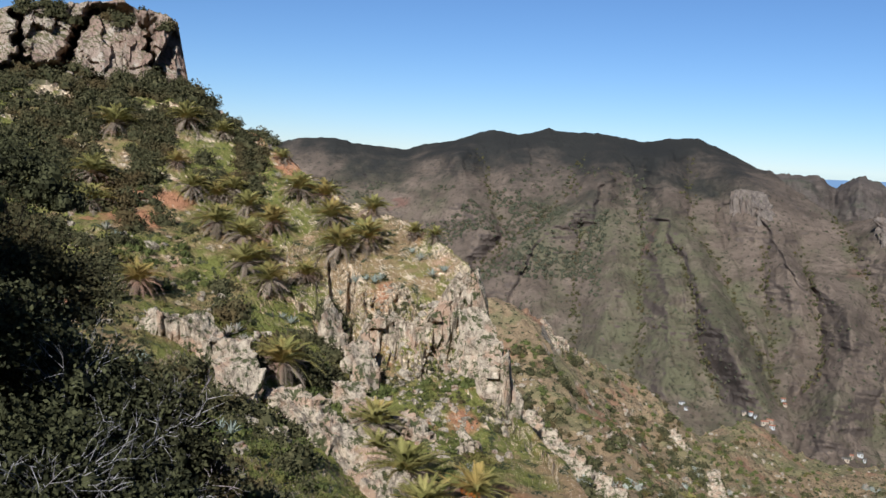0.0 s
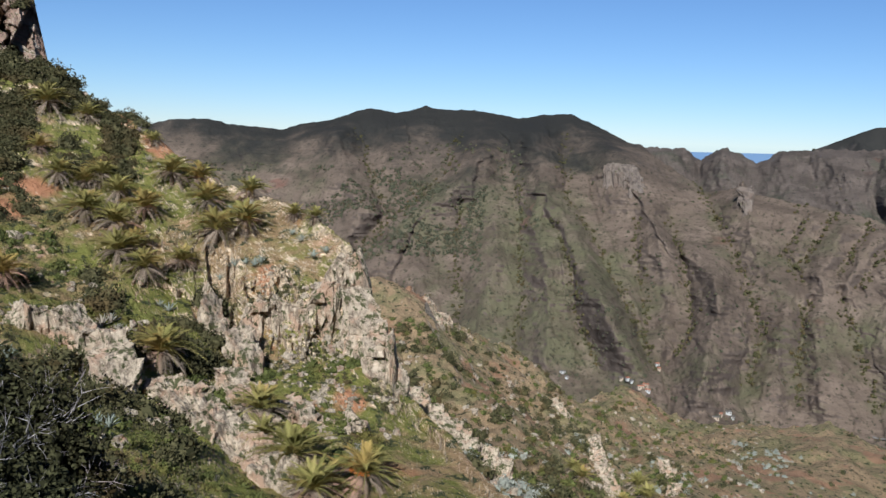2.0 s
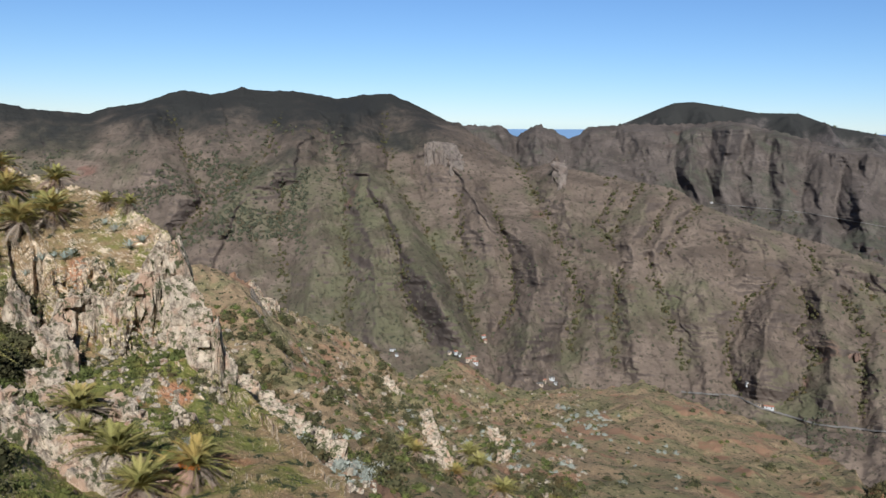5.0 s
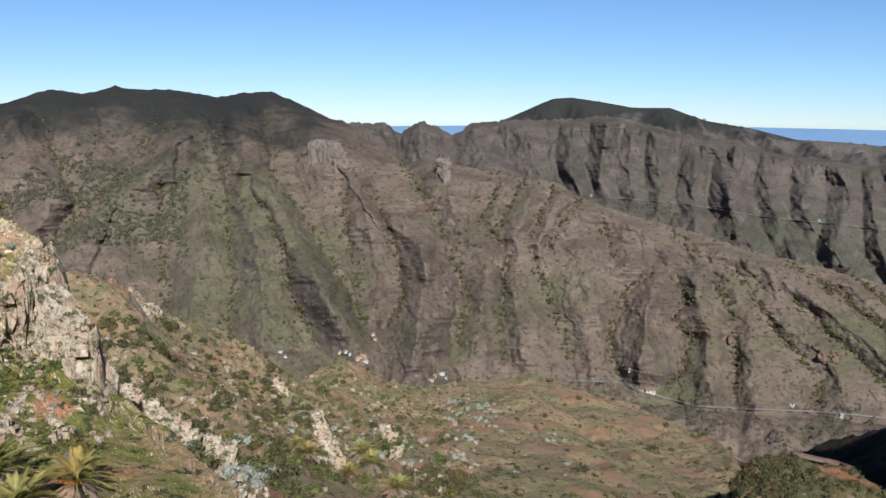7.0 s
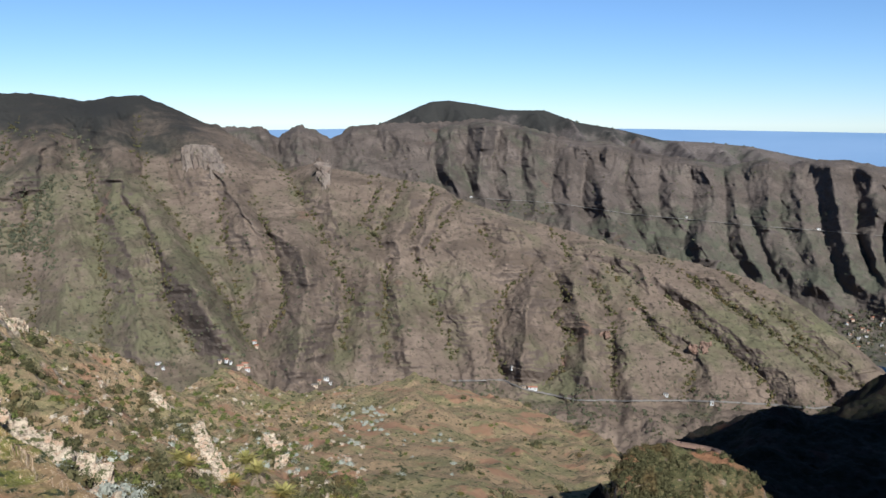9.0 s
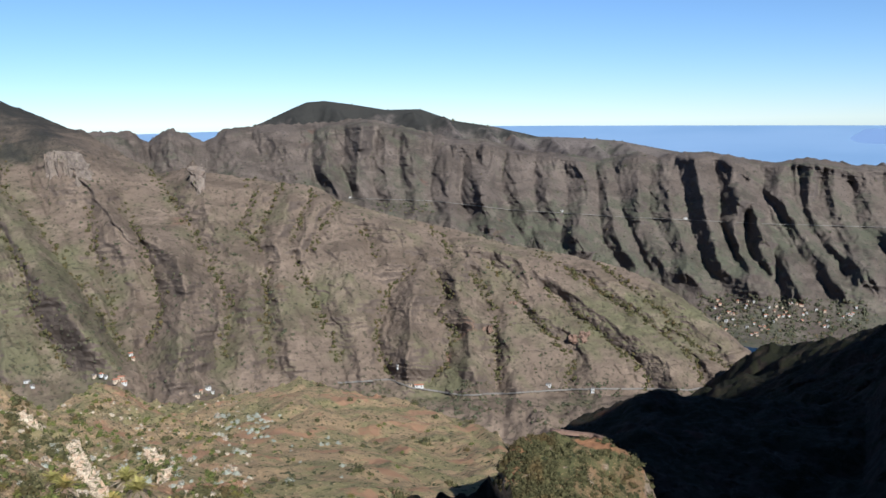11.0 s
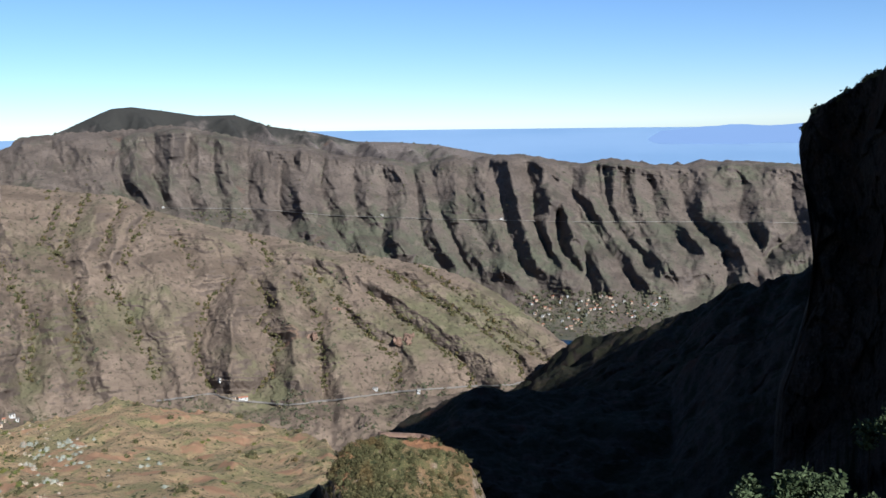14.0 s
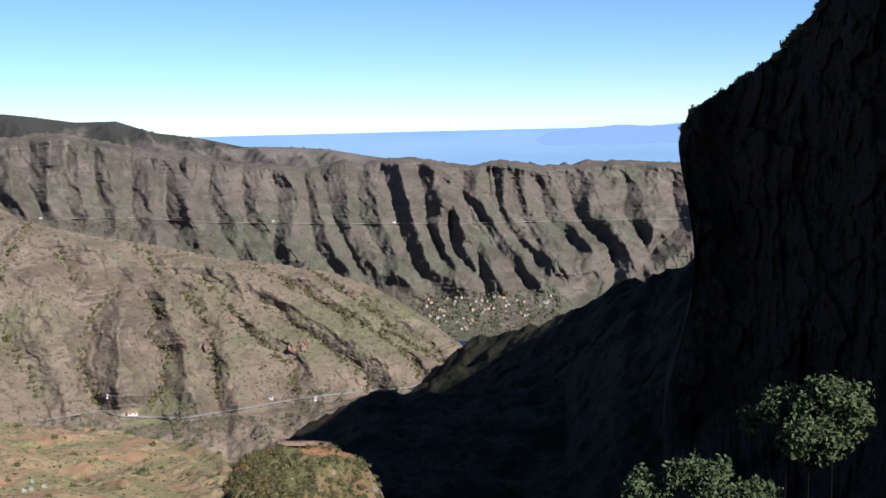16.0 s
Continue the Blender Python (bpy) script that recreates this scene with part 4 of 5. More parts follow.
M_BARK = rock_mat("palm_bark", (0.2, 0.14, 0.09), (0.07, 0.05, 0.035), (0.15, 0.1, 0.06), 3.0)
# near black: the shade below the bushes is put into the stem colour
M_STEM = foliage("shade_dark_stems", (0.016, 0.012, 0.009), (0.03, 0.022, 0.016))
M_FRUIT = foliage("orange_fruit", (0.5, 0.18, 0.03), (0.6, 0.27, 0.05))


def leaf_cloud(rng, centres, radii, count, size, squash=0.75, hollow=0.45):
    """Small leaf faces strewn through rounded, uneven clumps. Returns (faces, 4, 3)."""
    n = len(centres)
    d = rng.normal(size=(n, count, 3))
    d /= np.linalg.norm(d, axis=2)[..., None]
    lump = 1 + 0.35 * np.sin(d[..., 0] * 4 + rng.uniform(0, 6, (n, 1))) * np.sin(d[..., 1] * 5 + rng.uniform(0, 6, (n, 1)))
    rad = (hollow + (1 - hollow) * rng.uniform(0, 1, (n, count)) ** 0.6) * lump
    pos = d * (rad * np.asarray(radii)[:, None])[..., None]
    pos[..., 2] = np.abs(pos[..., 2]) * squash * 1.3 - 0.12 * np.asarray(radii)[:, None]
    pos = pos + np.asarray(centres)[:, None, :]
    s = np.broadcast_to(np.asarray(size), (n,))[:, None] * rng.uniform(0.6, 1.3, (n, count))
    u = rng.normal(size=(n, count, 3)) + 0.4 * d
    u /= np.linalg.norm(u, axis=2)[..., None]
    w = np.cross(u, rng.normal(size=(n, count, 3)))
    w /= np.linalg.norm(w, axis=2)[..., None]
    a, b = u * s[..., None], w * s[..., None] * 0.55
    return np.stack([pos - a, pos + b, pos + a, pos - b], 2).reshape(-1, 4, 3)


def hearts(rng, centres, radii, share=0.78, squash=0.75):
    """The dense heart of each clump, where leaves shut out the light: small uneven domes of (faces, 4, 3)."""
    t, u = np.linspace(0.05, 1.9, 5), np.linspace(0, 2 * np.pi, 8)
    d = np.stack([np.sin(t)[:, None] * np.cos(u), np.sin(t)[:, None] * np.sin(u), np.cos(t)[:, None] + 0 * u], -1)
    k = 1 + 0.22 * np.sin(d[..., 0] * 5 + rng.uniform(0, 6, (len(centres), 1, 1))) * np.cos(d[..., 1] * 4 + rng.uniform(0, 6, (len(centres), 1, 1)))
    p = d[None] * (k * np.asarray(radii)[:, None, None] * share)[..., None] * (1, 1, squash * 1.25) + np.asarray(centres)[:, None, None, :]
    return np.stack([p[:, :-1, :-1], p[:, 1:, :-1], p[:, 1:, 1:], p[:, :-1, 1:]], 3).reshape(-1, 4, 3)


def strew(rng, place, az, el, n, keep=None):
    """Spots on a hillside within a window of azimuth and elevation."""
    spots = []
    for _ in range(n * 3):
        if len(spots) >= n:
            break
        q = place(rng.uniform(*az), rng.uniform(*el))
        if q is not None and (keep is None or keep(q)) and (place is not on_spur or clear(q)):
            spots.append(tuple(q))
    return np.array(spots).reshape(-1, 3)


def clumpy(scale, level, seed):
    return lambda q: noise.noise(Vector((q.x / scale + seed, q.y / scale, q.z / scale))) > level


# ---- scrub on the near slopes, clear of the palms ----
PALMS = [(-23.5, -2.98, 2.9), (-21.1, -2.07, 2.9), (-19.9, 0.95, 2.9), (-15.8, 1.38, 2.8), (-15.5, -2.65, 2.2), (-9.1, -2.52, 2.7), (-7.5, -2.79, 2.4), (-7.0, -4.16, 2.7), (-4.5, -3.52, 2.2), (-6.5, -6.07, 3.0), (-4.8, -5.47, 2.8),
         (-1.8, -4.61, 1.5), (-0.6, -4.72, 1.4), (-14.1, -4.81, 2.7), (-12.4, -5.61, 2.6), (-12.1, -3.7, 2.3), (-13.2, -2.71, 2.2), (-14.0, -2.92, 2.0), (-10.7, -4.68, 2.5), (-12.2, -7.33, 2.6), (-10.6, -8.32, 2.3), (-8.6, -7.56, 2.0)]
PALMS += [(-18.5, -8.47, 2.3), (-9.7, -13.48, 2.7), (-3.9, -16.77, 2.6), (-1.5, -19.72, 2.9), (2.9, -20.8, 2.6), (-13.8, 1.0, 1.9), (-10.2, -0.33, 1.4), (-16.4, -1.0, 1.8), (-21.1, -3.71, 2.4), (-11.3, -6.6, 2.1), (-3.6, -18.0, 2.0), (-0.2, -21.6, 2.5)]
PALM_SPOTS = [on_spur(a, e - (1.05 if e > -14 else 1.5)) for a, e, _ in PALMS]


def clear(q):
    """No bush stands on a palm or hides it."""
    d = math.hypot(q.x, q.y)
    for p in PALM_SPOTS:
        if p is not None:
            far = math.hypot(p.x, p.y)
            if -2 < far - d < 11 and abs(math.atan2(q.x, q.y) - math.atan2(p.x, p.y)) * d < 2.6:
                return False
    return True


rng = np.random.RandomState(3)


def scrub(name, spots, low, high, count, leaf, mat, label, category="shrubs", squash=0.75):
    radii = low + (high - low) * rng.uniform(0, 1, len(spots)) ** 2
    return tagged(new(name, soup(name, np.concatenate([leaf_cloud(rng, spots, radii, count, radii * leaf, squash, 0.62), hearts(rng, spots, radii, 0.6, squash)]), mat)), label, category, kind="stuff")


upper = np.concatenate([strew(rng, on_spur, (-33, -9), (-3.5, 3.2), 620, clumpy(14, -0.2, 3)), strew(rng, on_spur, (-33, -14), (0.5, 3.6), 220), strew(rng, on_spur, (-33, -12), (-6, 1), 260, clumpy(10, -0.1, 19)), strew(rng, on_spur, (-33, -13), (-10, -3), 250, clumpy(12, 0.05, 9)), strew(rng, on_spur, (-10, 2), (-8, -3), 60, clumpy(10, 0.15, 5)),
                        strew(rng, on_spur, (-14, -6), (-15, -9), 110, clumpy(9, 0.0, 2)), strew(rng, on_spur, (-28, -8), (-24, -14), 150, clumpy(9, -0.05, 7)), strew(rng, on_spur, (-25, -17), (6.0, 7.2), 40)])
scrub("dark_scrub", upper, 0.7, 2.3, 210, 0.125, M_SCRUB, "dense dark green and brown scrub on the slope")
scrub("tall_scrub", np.concatenate([strew(rng, on_spur, (-33, -20.5), (-7, 3.0), 110, clumpy(16, -0.05, 66)), strew(rng, on_spur, (-20, -13), (-0.5, 3.2), 28)]), 1.3, 3.0, 300, 0.1, M_SCRUB, "tall dark bushes below the cliff")
green = np.concatenate([strew(rng, on_spur, (-33, -11), (-12, -3), 260, clumpy(11, 0.05, 20)), strew(rng, on_spur, (-12, 4), (-20, -14), 160, clumpy(8, 0.1, 21)), strew(rng, on_spur, (-30, -3), (-24, -17), 190, clumpy(8, 0.0, 22))])
scrub("green_scrub", green, 0.35, 1.1, 90, 0.2, M_SCRUB2, "low bright green bushes among the grass")
low = np.concatenate([strew(rng, on_spur, (-14, 4.5), (-20, -7), 650, clumpy(5, 0.0, 24)), strew(rng, on_spur, (-33, -6), (-13, 1), 600, clumpy(6, -0.05, 25))])
scrub("small_scrub", low, 0.18, 0.6, 46, 0.26, M_SCRUB, "small dark bushes in the joints of the crag")
grassy = np.concatenate([strew(rng, on_spur, (-33, -6), (-14, -2), 2600, clumpy(10, -0.05, 30)), strew(rng, on_spur, (-9, 1), (-8.6, -4), 900), strew(rng, on_spur, (-20, 8), (-24, -14), 1500, clumpy(9, 0.0, 31))])
tuft = grassy[rng.randint(0, len(grassy), 26000)] + rng.normal(0, 0.55, (26000, 3)) * (1, 1, 0.12)
turn = rng.uniform(0, 6.28, 26000)
side = np.stack([np.cos(turn), np.sin(turn), 0 * turn], -1) * 0.035
lean = np.stack([rng.normal(0, 0.16, 26000), rng.normal(0, 0.16, 26000), rng.uniform(0.12, 0.35, 26000)], -1)
tagged(new("grass", soup("grass", np.stack([tuft - side, tuft + side, tuft + lean], 1), M_GRASS)), "sunlit grass in tufts on the slope", "grass", kind="stuff")
lower = np.concatenate([strew(rng, on_mid, (2, 18), (-23, -12), 420, clumpy(16, -0.02, 40)), strew(rng, on_mid, (14, 28), (-23.5, -15.2), 130, clumpy(22, 0.05, 41)), strew(rng, on_mid, (28, 46), (-23.5, -15.2), 60, clumpy(22, 0.1, 41))])
scrub("slope_scrub", lower, 0.7, 2.4, 80, 0.2, M_SCRUB, "dark bushes scattered over the lower slope")
lower = np.concatenate([strew(rng, on_mid, (2, 26), (-23, -11), 620, clumpy(14, -0.1, 44)), strew(rng, on_mid, (14, 28), (-23.5, -15.2), 170, clumpy(18, 0.05, 45)), strew(rng, on_mid, (28, 46), (-23.5, -15.2), 50, clumpy(18, 0.1, 45))])
scrub("slope_bushes", lower, 0.5, 1.6, 60, 0.22, M_SCRUB2, "green bushes scattered over the lower slope")
silver = np.concatenate([strew(rng, on_mid, (7, 15), (-22.5, -19.3), 110, clumpy(9, 0.05, 50)), strew(rng, on_mid, (26, 30), (-19, -17.5), 60, clumpy(9, 0.0, 51)), strew(rng, on_mid, (15, 34), (-22, -18), 80, clumpy(14, 0.2, 52))])
scrub("silver_shrubs", silver, 0.6, 1.5, 60, 0.22, M_SILVER, "pale silvery blue shrubs on the slope", squash=0.9)
dark = np.concatenate([strew(rng, lambda a, e: ground_at(knoll_points, 41.2, 0.1, a, e), (48, 54), (-24.5, -19), 150), strew(rng, lambda a, e: ground_at(knoll_points, 41.2, 0.1, a, e), (42.5, 47.8), (-24.5, -19.3), 420), strew(rng, on_mid, (23, 31), (-23.5, -21.5), 60)])
scrub("knoll_scrub", dark, 0.5, 1.7, 110, 0.17, M_SCRUB, "dark scrub covering the knoll")


# ---- loose stones ----
def stone_mesh(seed, mat, rings=5, segs=8, jag=0.35):
    r = np.random.RandomState(seed)
    verts, faces = [(0, 0, -0.7)], []
    for i in range(1, rings):
        t = math.pi * i / rings
        for j in range(segs):
            a = 2 * math.pi * (j + 0.5 * (i % 2)) / segs
            k = 1 + r.uniform(-jag, jag)
            verts.append((math.sin(t) * math.cos(a) * k, math.sin(t) * math.sin(a) * k, -math.cos(t) * 0.75 * k))
    verts.append((0, 0, 0.7))
    for j in range(segs):
        faces.append((0, 1 + (j + 1) % segs, 1 + j))
        faces.append((len(verts) - 1, len(verts) - 1 - segs + j, len(verts) - 1 - segs + (j + 1) % segs))
        for i in range(rings - 2):
            a, b = 1 + i * segs + j, 1 + i * segs + (j + 1) % segs
            faces.append((a, b, b + segs, a + segs))
    return mesh("stone", verts, faces, mat)


STONES = [stone_mesh(k, M_ROCK, 4, 6) for k in range(5)]
spots = np.concatenate([strew(rng, on_spur, (-14, 5), (-19, -7), 520, clumpy(8, 0.05, 60)), strew(rng, on_spur, (-24, -9), (-12, -3), 120), strew(rng, on_mid, (3, 28), (-23, -12), 900, clumpy(12, 0.05, 61))])
chunks = []
for k, q in enumerate(spots):
    src = STONES[k % 5]
    size = 0.18 + 0.55 * rng.uniform() ** 3 * (1.6 if k > 600 else 1.0)
    co = np.empty(len(src.vertices) * 3)
    src.vertices.foreach_get("co", co)
    co = co.reshape(-1, 3) * size * rng.uniform(0.7, 1.4, 3)
    t = rng.uniform(0, 6.28)
    co = np.stack([co[:, 0] * math.cos(t) - co[:, 1] * math.sin(t), co[:, 0] * math.sin(t) + co[:, 1] * math.cos(t), co[:, 2]], -1) + q
    chunks.append(co)
faces = [tuple(p.vertices) for p in STONES[0].polygons]
nv = len(STONES[0].vertices)
me = mesh("stones", np.concatenate(chunks), [tuple(i + nv * k for i in f) for k in range(len(chunks)) for f in faces], M_ROCK)
tagged(new("stones", me), "pale loose stones lying on the slopes", "stones", kind="stuff")


# ---- rock outcrops ----
def block_mesh(seed):
    """An angular broken block, the hull of a few scattered corners."""
    r = np.random.RandomState(seed)
    bm = bmesh.new()
    for _ in range(15):
        c = r.uniform(-1, 1, 3)
        c = c / max(np.abs(c)) * r.uniform(0.75, 1.05) * (1, 0.9, r.uniform(0.9, 1.3))
        bm.verts.new(c)
    bmesh.ops.convex_hull(bm, input=bm.verts)
    me = bpy.data.meshes.new("block")
    bm.to_mesh(me)
    bm.free()
    me.materials.append(M_ROCK)
    return me


M_EARTH = rock_mat("red_earth_bank", (0.215, 0.135, 0.095), (0.15, 0.098, 0.07), (0.25, 0.15, 0.1), 0.15)
EARTH = [block_mesh(930 + k) for k in range(8)]
for b in EARTH:
    b.materials[0] = M_EARTH


def outcrop(az, el, length, width, height, turn, seed, place, kit, label, grow=1.0):
    """A broken crag standing out of the slope: jointed blocks packed together."""
    q = place(az, el)
    if q is None:
        return
    r = np.random.RandomState(seed)
    base = tagged(new("rock_outcrop"), label, "rock", "outcrops of the crag")
    base.location, base.rotation_euler, base.scale = q, (0, 0, radians(turn)), (grow, grow, grow)
    for k in range(int(12 + length * height * 0.8)):
        x, y = r.uniform(-0.6, 0.6) * length, r.uniform(-0.4, 0.4) * width
        z = r.uniform(-0.45, 0.35) * height * (1 - 0.6 * abs(x) / length)
        m = Matrix.Translation((x, y, z)) @ Euler((r.normal(0, 0.22), r.normal(0, 0.22), r.uniform(0, 6.28))).to_matrix().to_4x4() @ Matrix.Diagonal((*(r.uniform(0.4, 1.25) * (0.5 + 0.1 * width) * r.uniform(0.7, 1.2, 3) * (1, 1, 1.25)), 1))
        part("block", kit[r.randint(len(kit))], base, "", m)


def rock_rib(width, height, *line, place=on_spur, grain=0.22, mat=None, gaps=0.0, label="weathered pale rock rib with reddish stains breaking out of the slope"):
    """A long crag standing out of a slope along a line: jointed faces, a broken top and tapered ends."""
    knots = [place(a, e) for a, e in line]
    knots = np.array([tuple(q) for q in knots if q is not None])
    if len(knots) < 2:
        return
    along = np.concatenate([[0], np.cumsum(np.linalg.norm(np.diff(knots, axis=0), axis=1))])
    g = grain / 0.22
    s = np.arange(-0.3 * width, along[-1] + 0.3 * width, grain)
    c = np.stack([np.interp(s, along, knots[:, k]) for k in range(3)], -1)
    d = np.gradient(c, axis=0)[:, :2]
    ends = knots[-1] - knots[0]
    d = np.where(np.linalg.norm(d, axis=1)[:, None] < 1e-4, ends[:2] / np.linalg.norm(ends[:2]), d / (np.linalg.norm(d, axis=1)[:, None] + 1e-9))
    c[:, :2] += d * (np.clip(s, None, 0) + np.clip(s - along[-1], 0, None))[:, None]
    out = np.stack([d[:, 1], -d[:, 0]], -1)
    u = np.linspace(-1, 1, int(2 * (width + height) / grain))
    taper = np.clip(np.minimum(s - s[0], s[-1] - s) / (0.45 * width), 0, 1) ** 0.6
    U, S, T = u[None, :] + 0 * s[:, None], s[:, None] + 0 * u[None, :], taper[:, None]
    seed = width * 7.1 + height
    wide = 0.5 * width * (0.8 + 0.35 * fbm(S / 5 / g, seed, 0.3, 2)) * (0.4 + 0.6 * T)
    lift = height * T * (0.85 + 0.5 * fbm(S / 4 / g, seed, 2.3, 3)) * np.clip(2.6 * (1 - np.abs(U) ** 1.6), 0, 1) ** 0.9
    lift = lift - gaps * height * step(-0.2, 0.25, fbm(S / (3 * g), seed, 7.7, 2))
    flat = wide * np.sign(U) * np.abs(U) ** 0.8
    x, y, z = c[:, :1] + out[:, :1] * flat, c[:, 1:2] + out[:, 1:2] * flat, c[:, 2:] + lift + g * (0.5 * T - 1.2) - 6 * g * np.clip((np.abs(U) - 0.86) / 0.14, 0, 1)
    S, F, Z = S / g, flat / g, z / g
    _, _, big = cells(S / 2.6 + 0.25 * fbm(S, Z, seed, 2), F / 2.6, Z / 3.4 + seed, 3)
    _, _, little = cells(S / 0.9, F / 0.9 + seed, Z / 1.5, 5)
    push = g * T * (1.3 * (big - 0.5) + 0.6 * (little - 0.5) + 0.3 * ridged(S / 1.6, F / 1.6, Z / 3.0, 4, 0.6) + 0.28 * fbm(S / 0.7, F / 0.7, Z / 0.9, 3, 0.6))
    side = np.sign(flat) * np.clip(np.abs(U) * 1.6, 0, 1)
    p = np.stack([x + out[:, :1] * side * push, y + out[:, 1:2] * side * push, z + push * 0.7 * (np.abs(U) < 0.8)], -1)
    base = tagged(new("rock_rib"), label, "rock", "outcrops of the crag")
    base.location = knots[0]
    cuts = np.linspace(0, len(s) - 1, max(2, round(len(s) * grain / (0.8 * width))) + 1).astype(int)
    for lo, hi in zip(cuts[:-1], cuts[1:]):
        sheet("rock_face", p[lo:hi + 1] - knots[0], mat or M_RIB, False).parent = base


M_RIB = rock_mat("rib_rock", (0.54, 0.43, 0.3), (0.17, 0.125, 0.085), (0.42, 0.275, 0.175), 1.3, 0.52, 0.48)
rock_rib(4.5, 3.2, (-17.8, -11.7), (-15.6, -12.3), (-13.3, -13.9), (-12.1, -16.1))
rock_rib(5.5, 2.6, (-9.9, -15.9), (-8.0, -17.4), (-5.7, -19.0), (-3.9, -20.6), (-2.1, -21.9))
rock_rib(3.0, 2.6, (-6.1, -15.6), (-4.6, -17.3), (-3.4, -19.5), (-2.6, -21.1))
rock_rib(3.6, 4.6, (-7.1, -12.4), (-5.5, -13.7), (-4.1, -15.1))
rock_rib(3.4, 3.4, (-4.8, -12.0), (-2.7, -11.5), (-0.6, -11.0), (1.0, -10.4))
rock_rib(5.5, 6.0, (0.6, -9.6), (2.4, -9.8))
rock_rib(4.5, 6.0, (2.2, -13.0), (4.0, -14.6), (4.8, -16.1))
rock_rib(3.5, 2.6, (-2.8, -17.4), (-0.2, -18.3), (2.8, -18.5))
rock_rib(2.6, 3.0, (-7.2, -10.7), (-6.3, -11.7))
rock_rib(3.4, 2.2, (17.6, -18.3), (18.2, -20.0), (19.0, -21.6), place=on_mid, gaps=0.8)
rock_rib(3.0, 1.8, (22.0, -19.3), (22.6, -20.0), (23.1, -21.2), place=on_mid, gaps=0.9)
rock_rib(4.0, 2.0, (8.5, -18.1), (10.4, -19.5), (11.9, -21.3), place=on_mid, gaps=0.9)
rock_rib(3.0, 1.8, (14.9, -16.1), (15.7, -17.1), place=on_mid, gaps=0.6)
rock_rib(4.0, 2.4, (6.5, -10.3), (7.2, -11.4), (8.0, -11.6), place=on_mid, gaps=0.6)
rock_rib(4.0, 2.6, (5.9, -16.2), (7.4, -18.1), (9.7, -19.6), place=on_mid, gaps=0.8)
M_KNOB = rock_mat("knob_rock", (0.215, 0.17, 0.13), (0.13, 0.1, 0.078), (0.19, 0.14, 0.105), 0.16, 0.6)
rock_rib(34, 15, (17.7, -1.8), (18.6, -2.0), (19.6, -2.9), place=on_main, grain=1.6, mat=M_KNOB, label="pale rocky knob standing out of the mountainside")
rock_rib(15, 17, (25.4, -3.1), (25.9, -3.7), place=on_main, grain=1.4, mat=M_KNOB, label="narrow rock tooth on the mountain spur")
for k, (a, e, l, w, h) in enumerate([(43.2, -12.95, 6.5, 5, 4), (49.0, -13.45, 6.5, 5, 4), (49.5, -13.2, 4, 4, 3), (45.0, -11.3, 4, 3, 1.2)]):
    outcrop(a, e, l, w, h, -a, k + 70, on_main, EARTH, "bank of bare red earth on the dry slope", 2.4)


# ---- palms ----
def frond_mesh(name, mat, droop, seed):
    """One feather leaf, a metre long: an arching rib with narrow leaflets on both sides."""
    r = np.random.RandomState(seed)
    rib = lambda s: Vector((s - 0.12 * droop * s**3, 0, 0.28 * s - droop * s * s))
    verts, faces = [], []
    for k in range(6):
        c, wd = rib(k / 5), 0.022 * (1 - 0.8 * k / 5)
        verts += [c + Vector((0, -wd, 0)), c + Vector((0, wd, 0)), c + Vector((0, 0, -wd * 1.3))]
        if k:
            b = len(verts) - 6
            faces += [(b, b + 1, b + 4, b + 3), (b + 1, b + 2, b + 5, b + 4), (b + 2, b, b + 3, b + 5)]
    for k in range(22):
        s = 0.14 + 0.86 * k / 21
        c = rib(s)
        ln = 0.23 * math.sin(math.pi * (0.18 + 0.74 * s)) * r.uniform(0.8, 1.1)
        for sg in (-1, 1):
            tip = c + Vector((ln * 0.75, sg * ln * 0.75, ln * 0.25 - 0.45 * ln * r.uniform(0.4, 1.2)))
            b = len(verts)
            verts += [c + Vector((-0.018, 0, 0)), c + Vector((0.022, 0, 0.004)), tip]
            faces.append((b, b + 1, b + 2))
    return mesh(name, verts, faces, mat)


FRONDS = [frond_mesh("frond", M_FROND, d, k) for k, d in enumerate((0.45, 0.7, 0.95))]
DRY = [frond_mesh("dry_frond", M_DEAD, d, 10 + k) for k, d in enumerate((0.5, 0.72))]


def trunk_mesh(h, seed):
    r = np.random.RandomState(seed)
    verts, faces, n = [], [], 9
    rows = 9
    for i in range(rows):
        t = i / (rows - 1)
        rad = 0.36 + 0.05 * math.sin(i * 2.1) + 0.2 * max(0, t - 0.75) * 4 * 0.5 + 0.12 * max(0, 0.2 - t)
        for j in range(n):
            k = rad * (1 + r.uniform(-0.1, 0.1))
            verts.append((k * math.cos(j * 6.283 / n), k * math.sin(j * 6.283 / n), h * t - 0.6 * (1 - t)))
    for i in range(rows - 1):
        for j in range(n):
            a, b = i * n + j, i * n + (j + 1) % n
            faces.append((a, b, b + n, a + n))
    return mesh("trunk", verts, faces, M_BARK, True)


TRUNKS = {h: trunk_mesh(h, 5) for h in (1.0, 1.8, 2.6)}


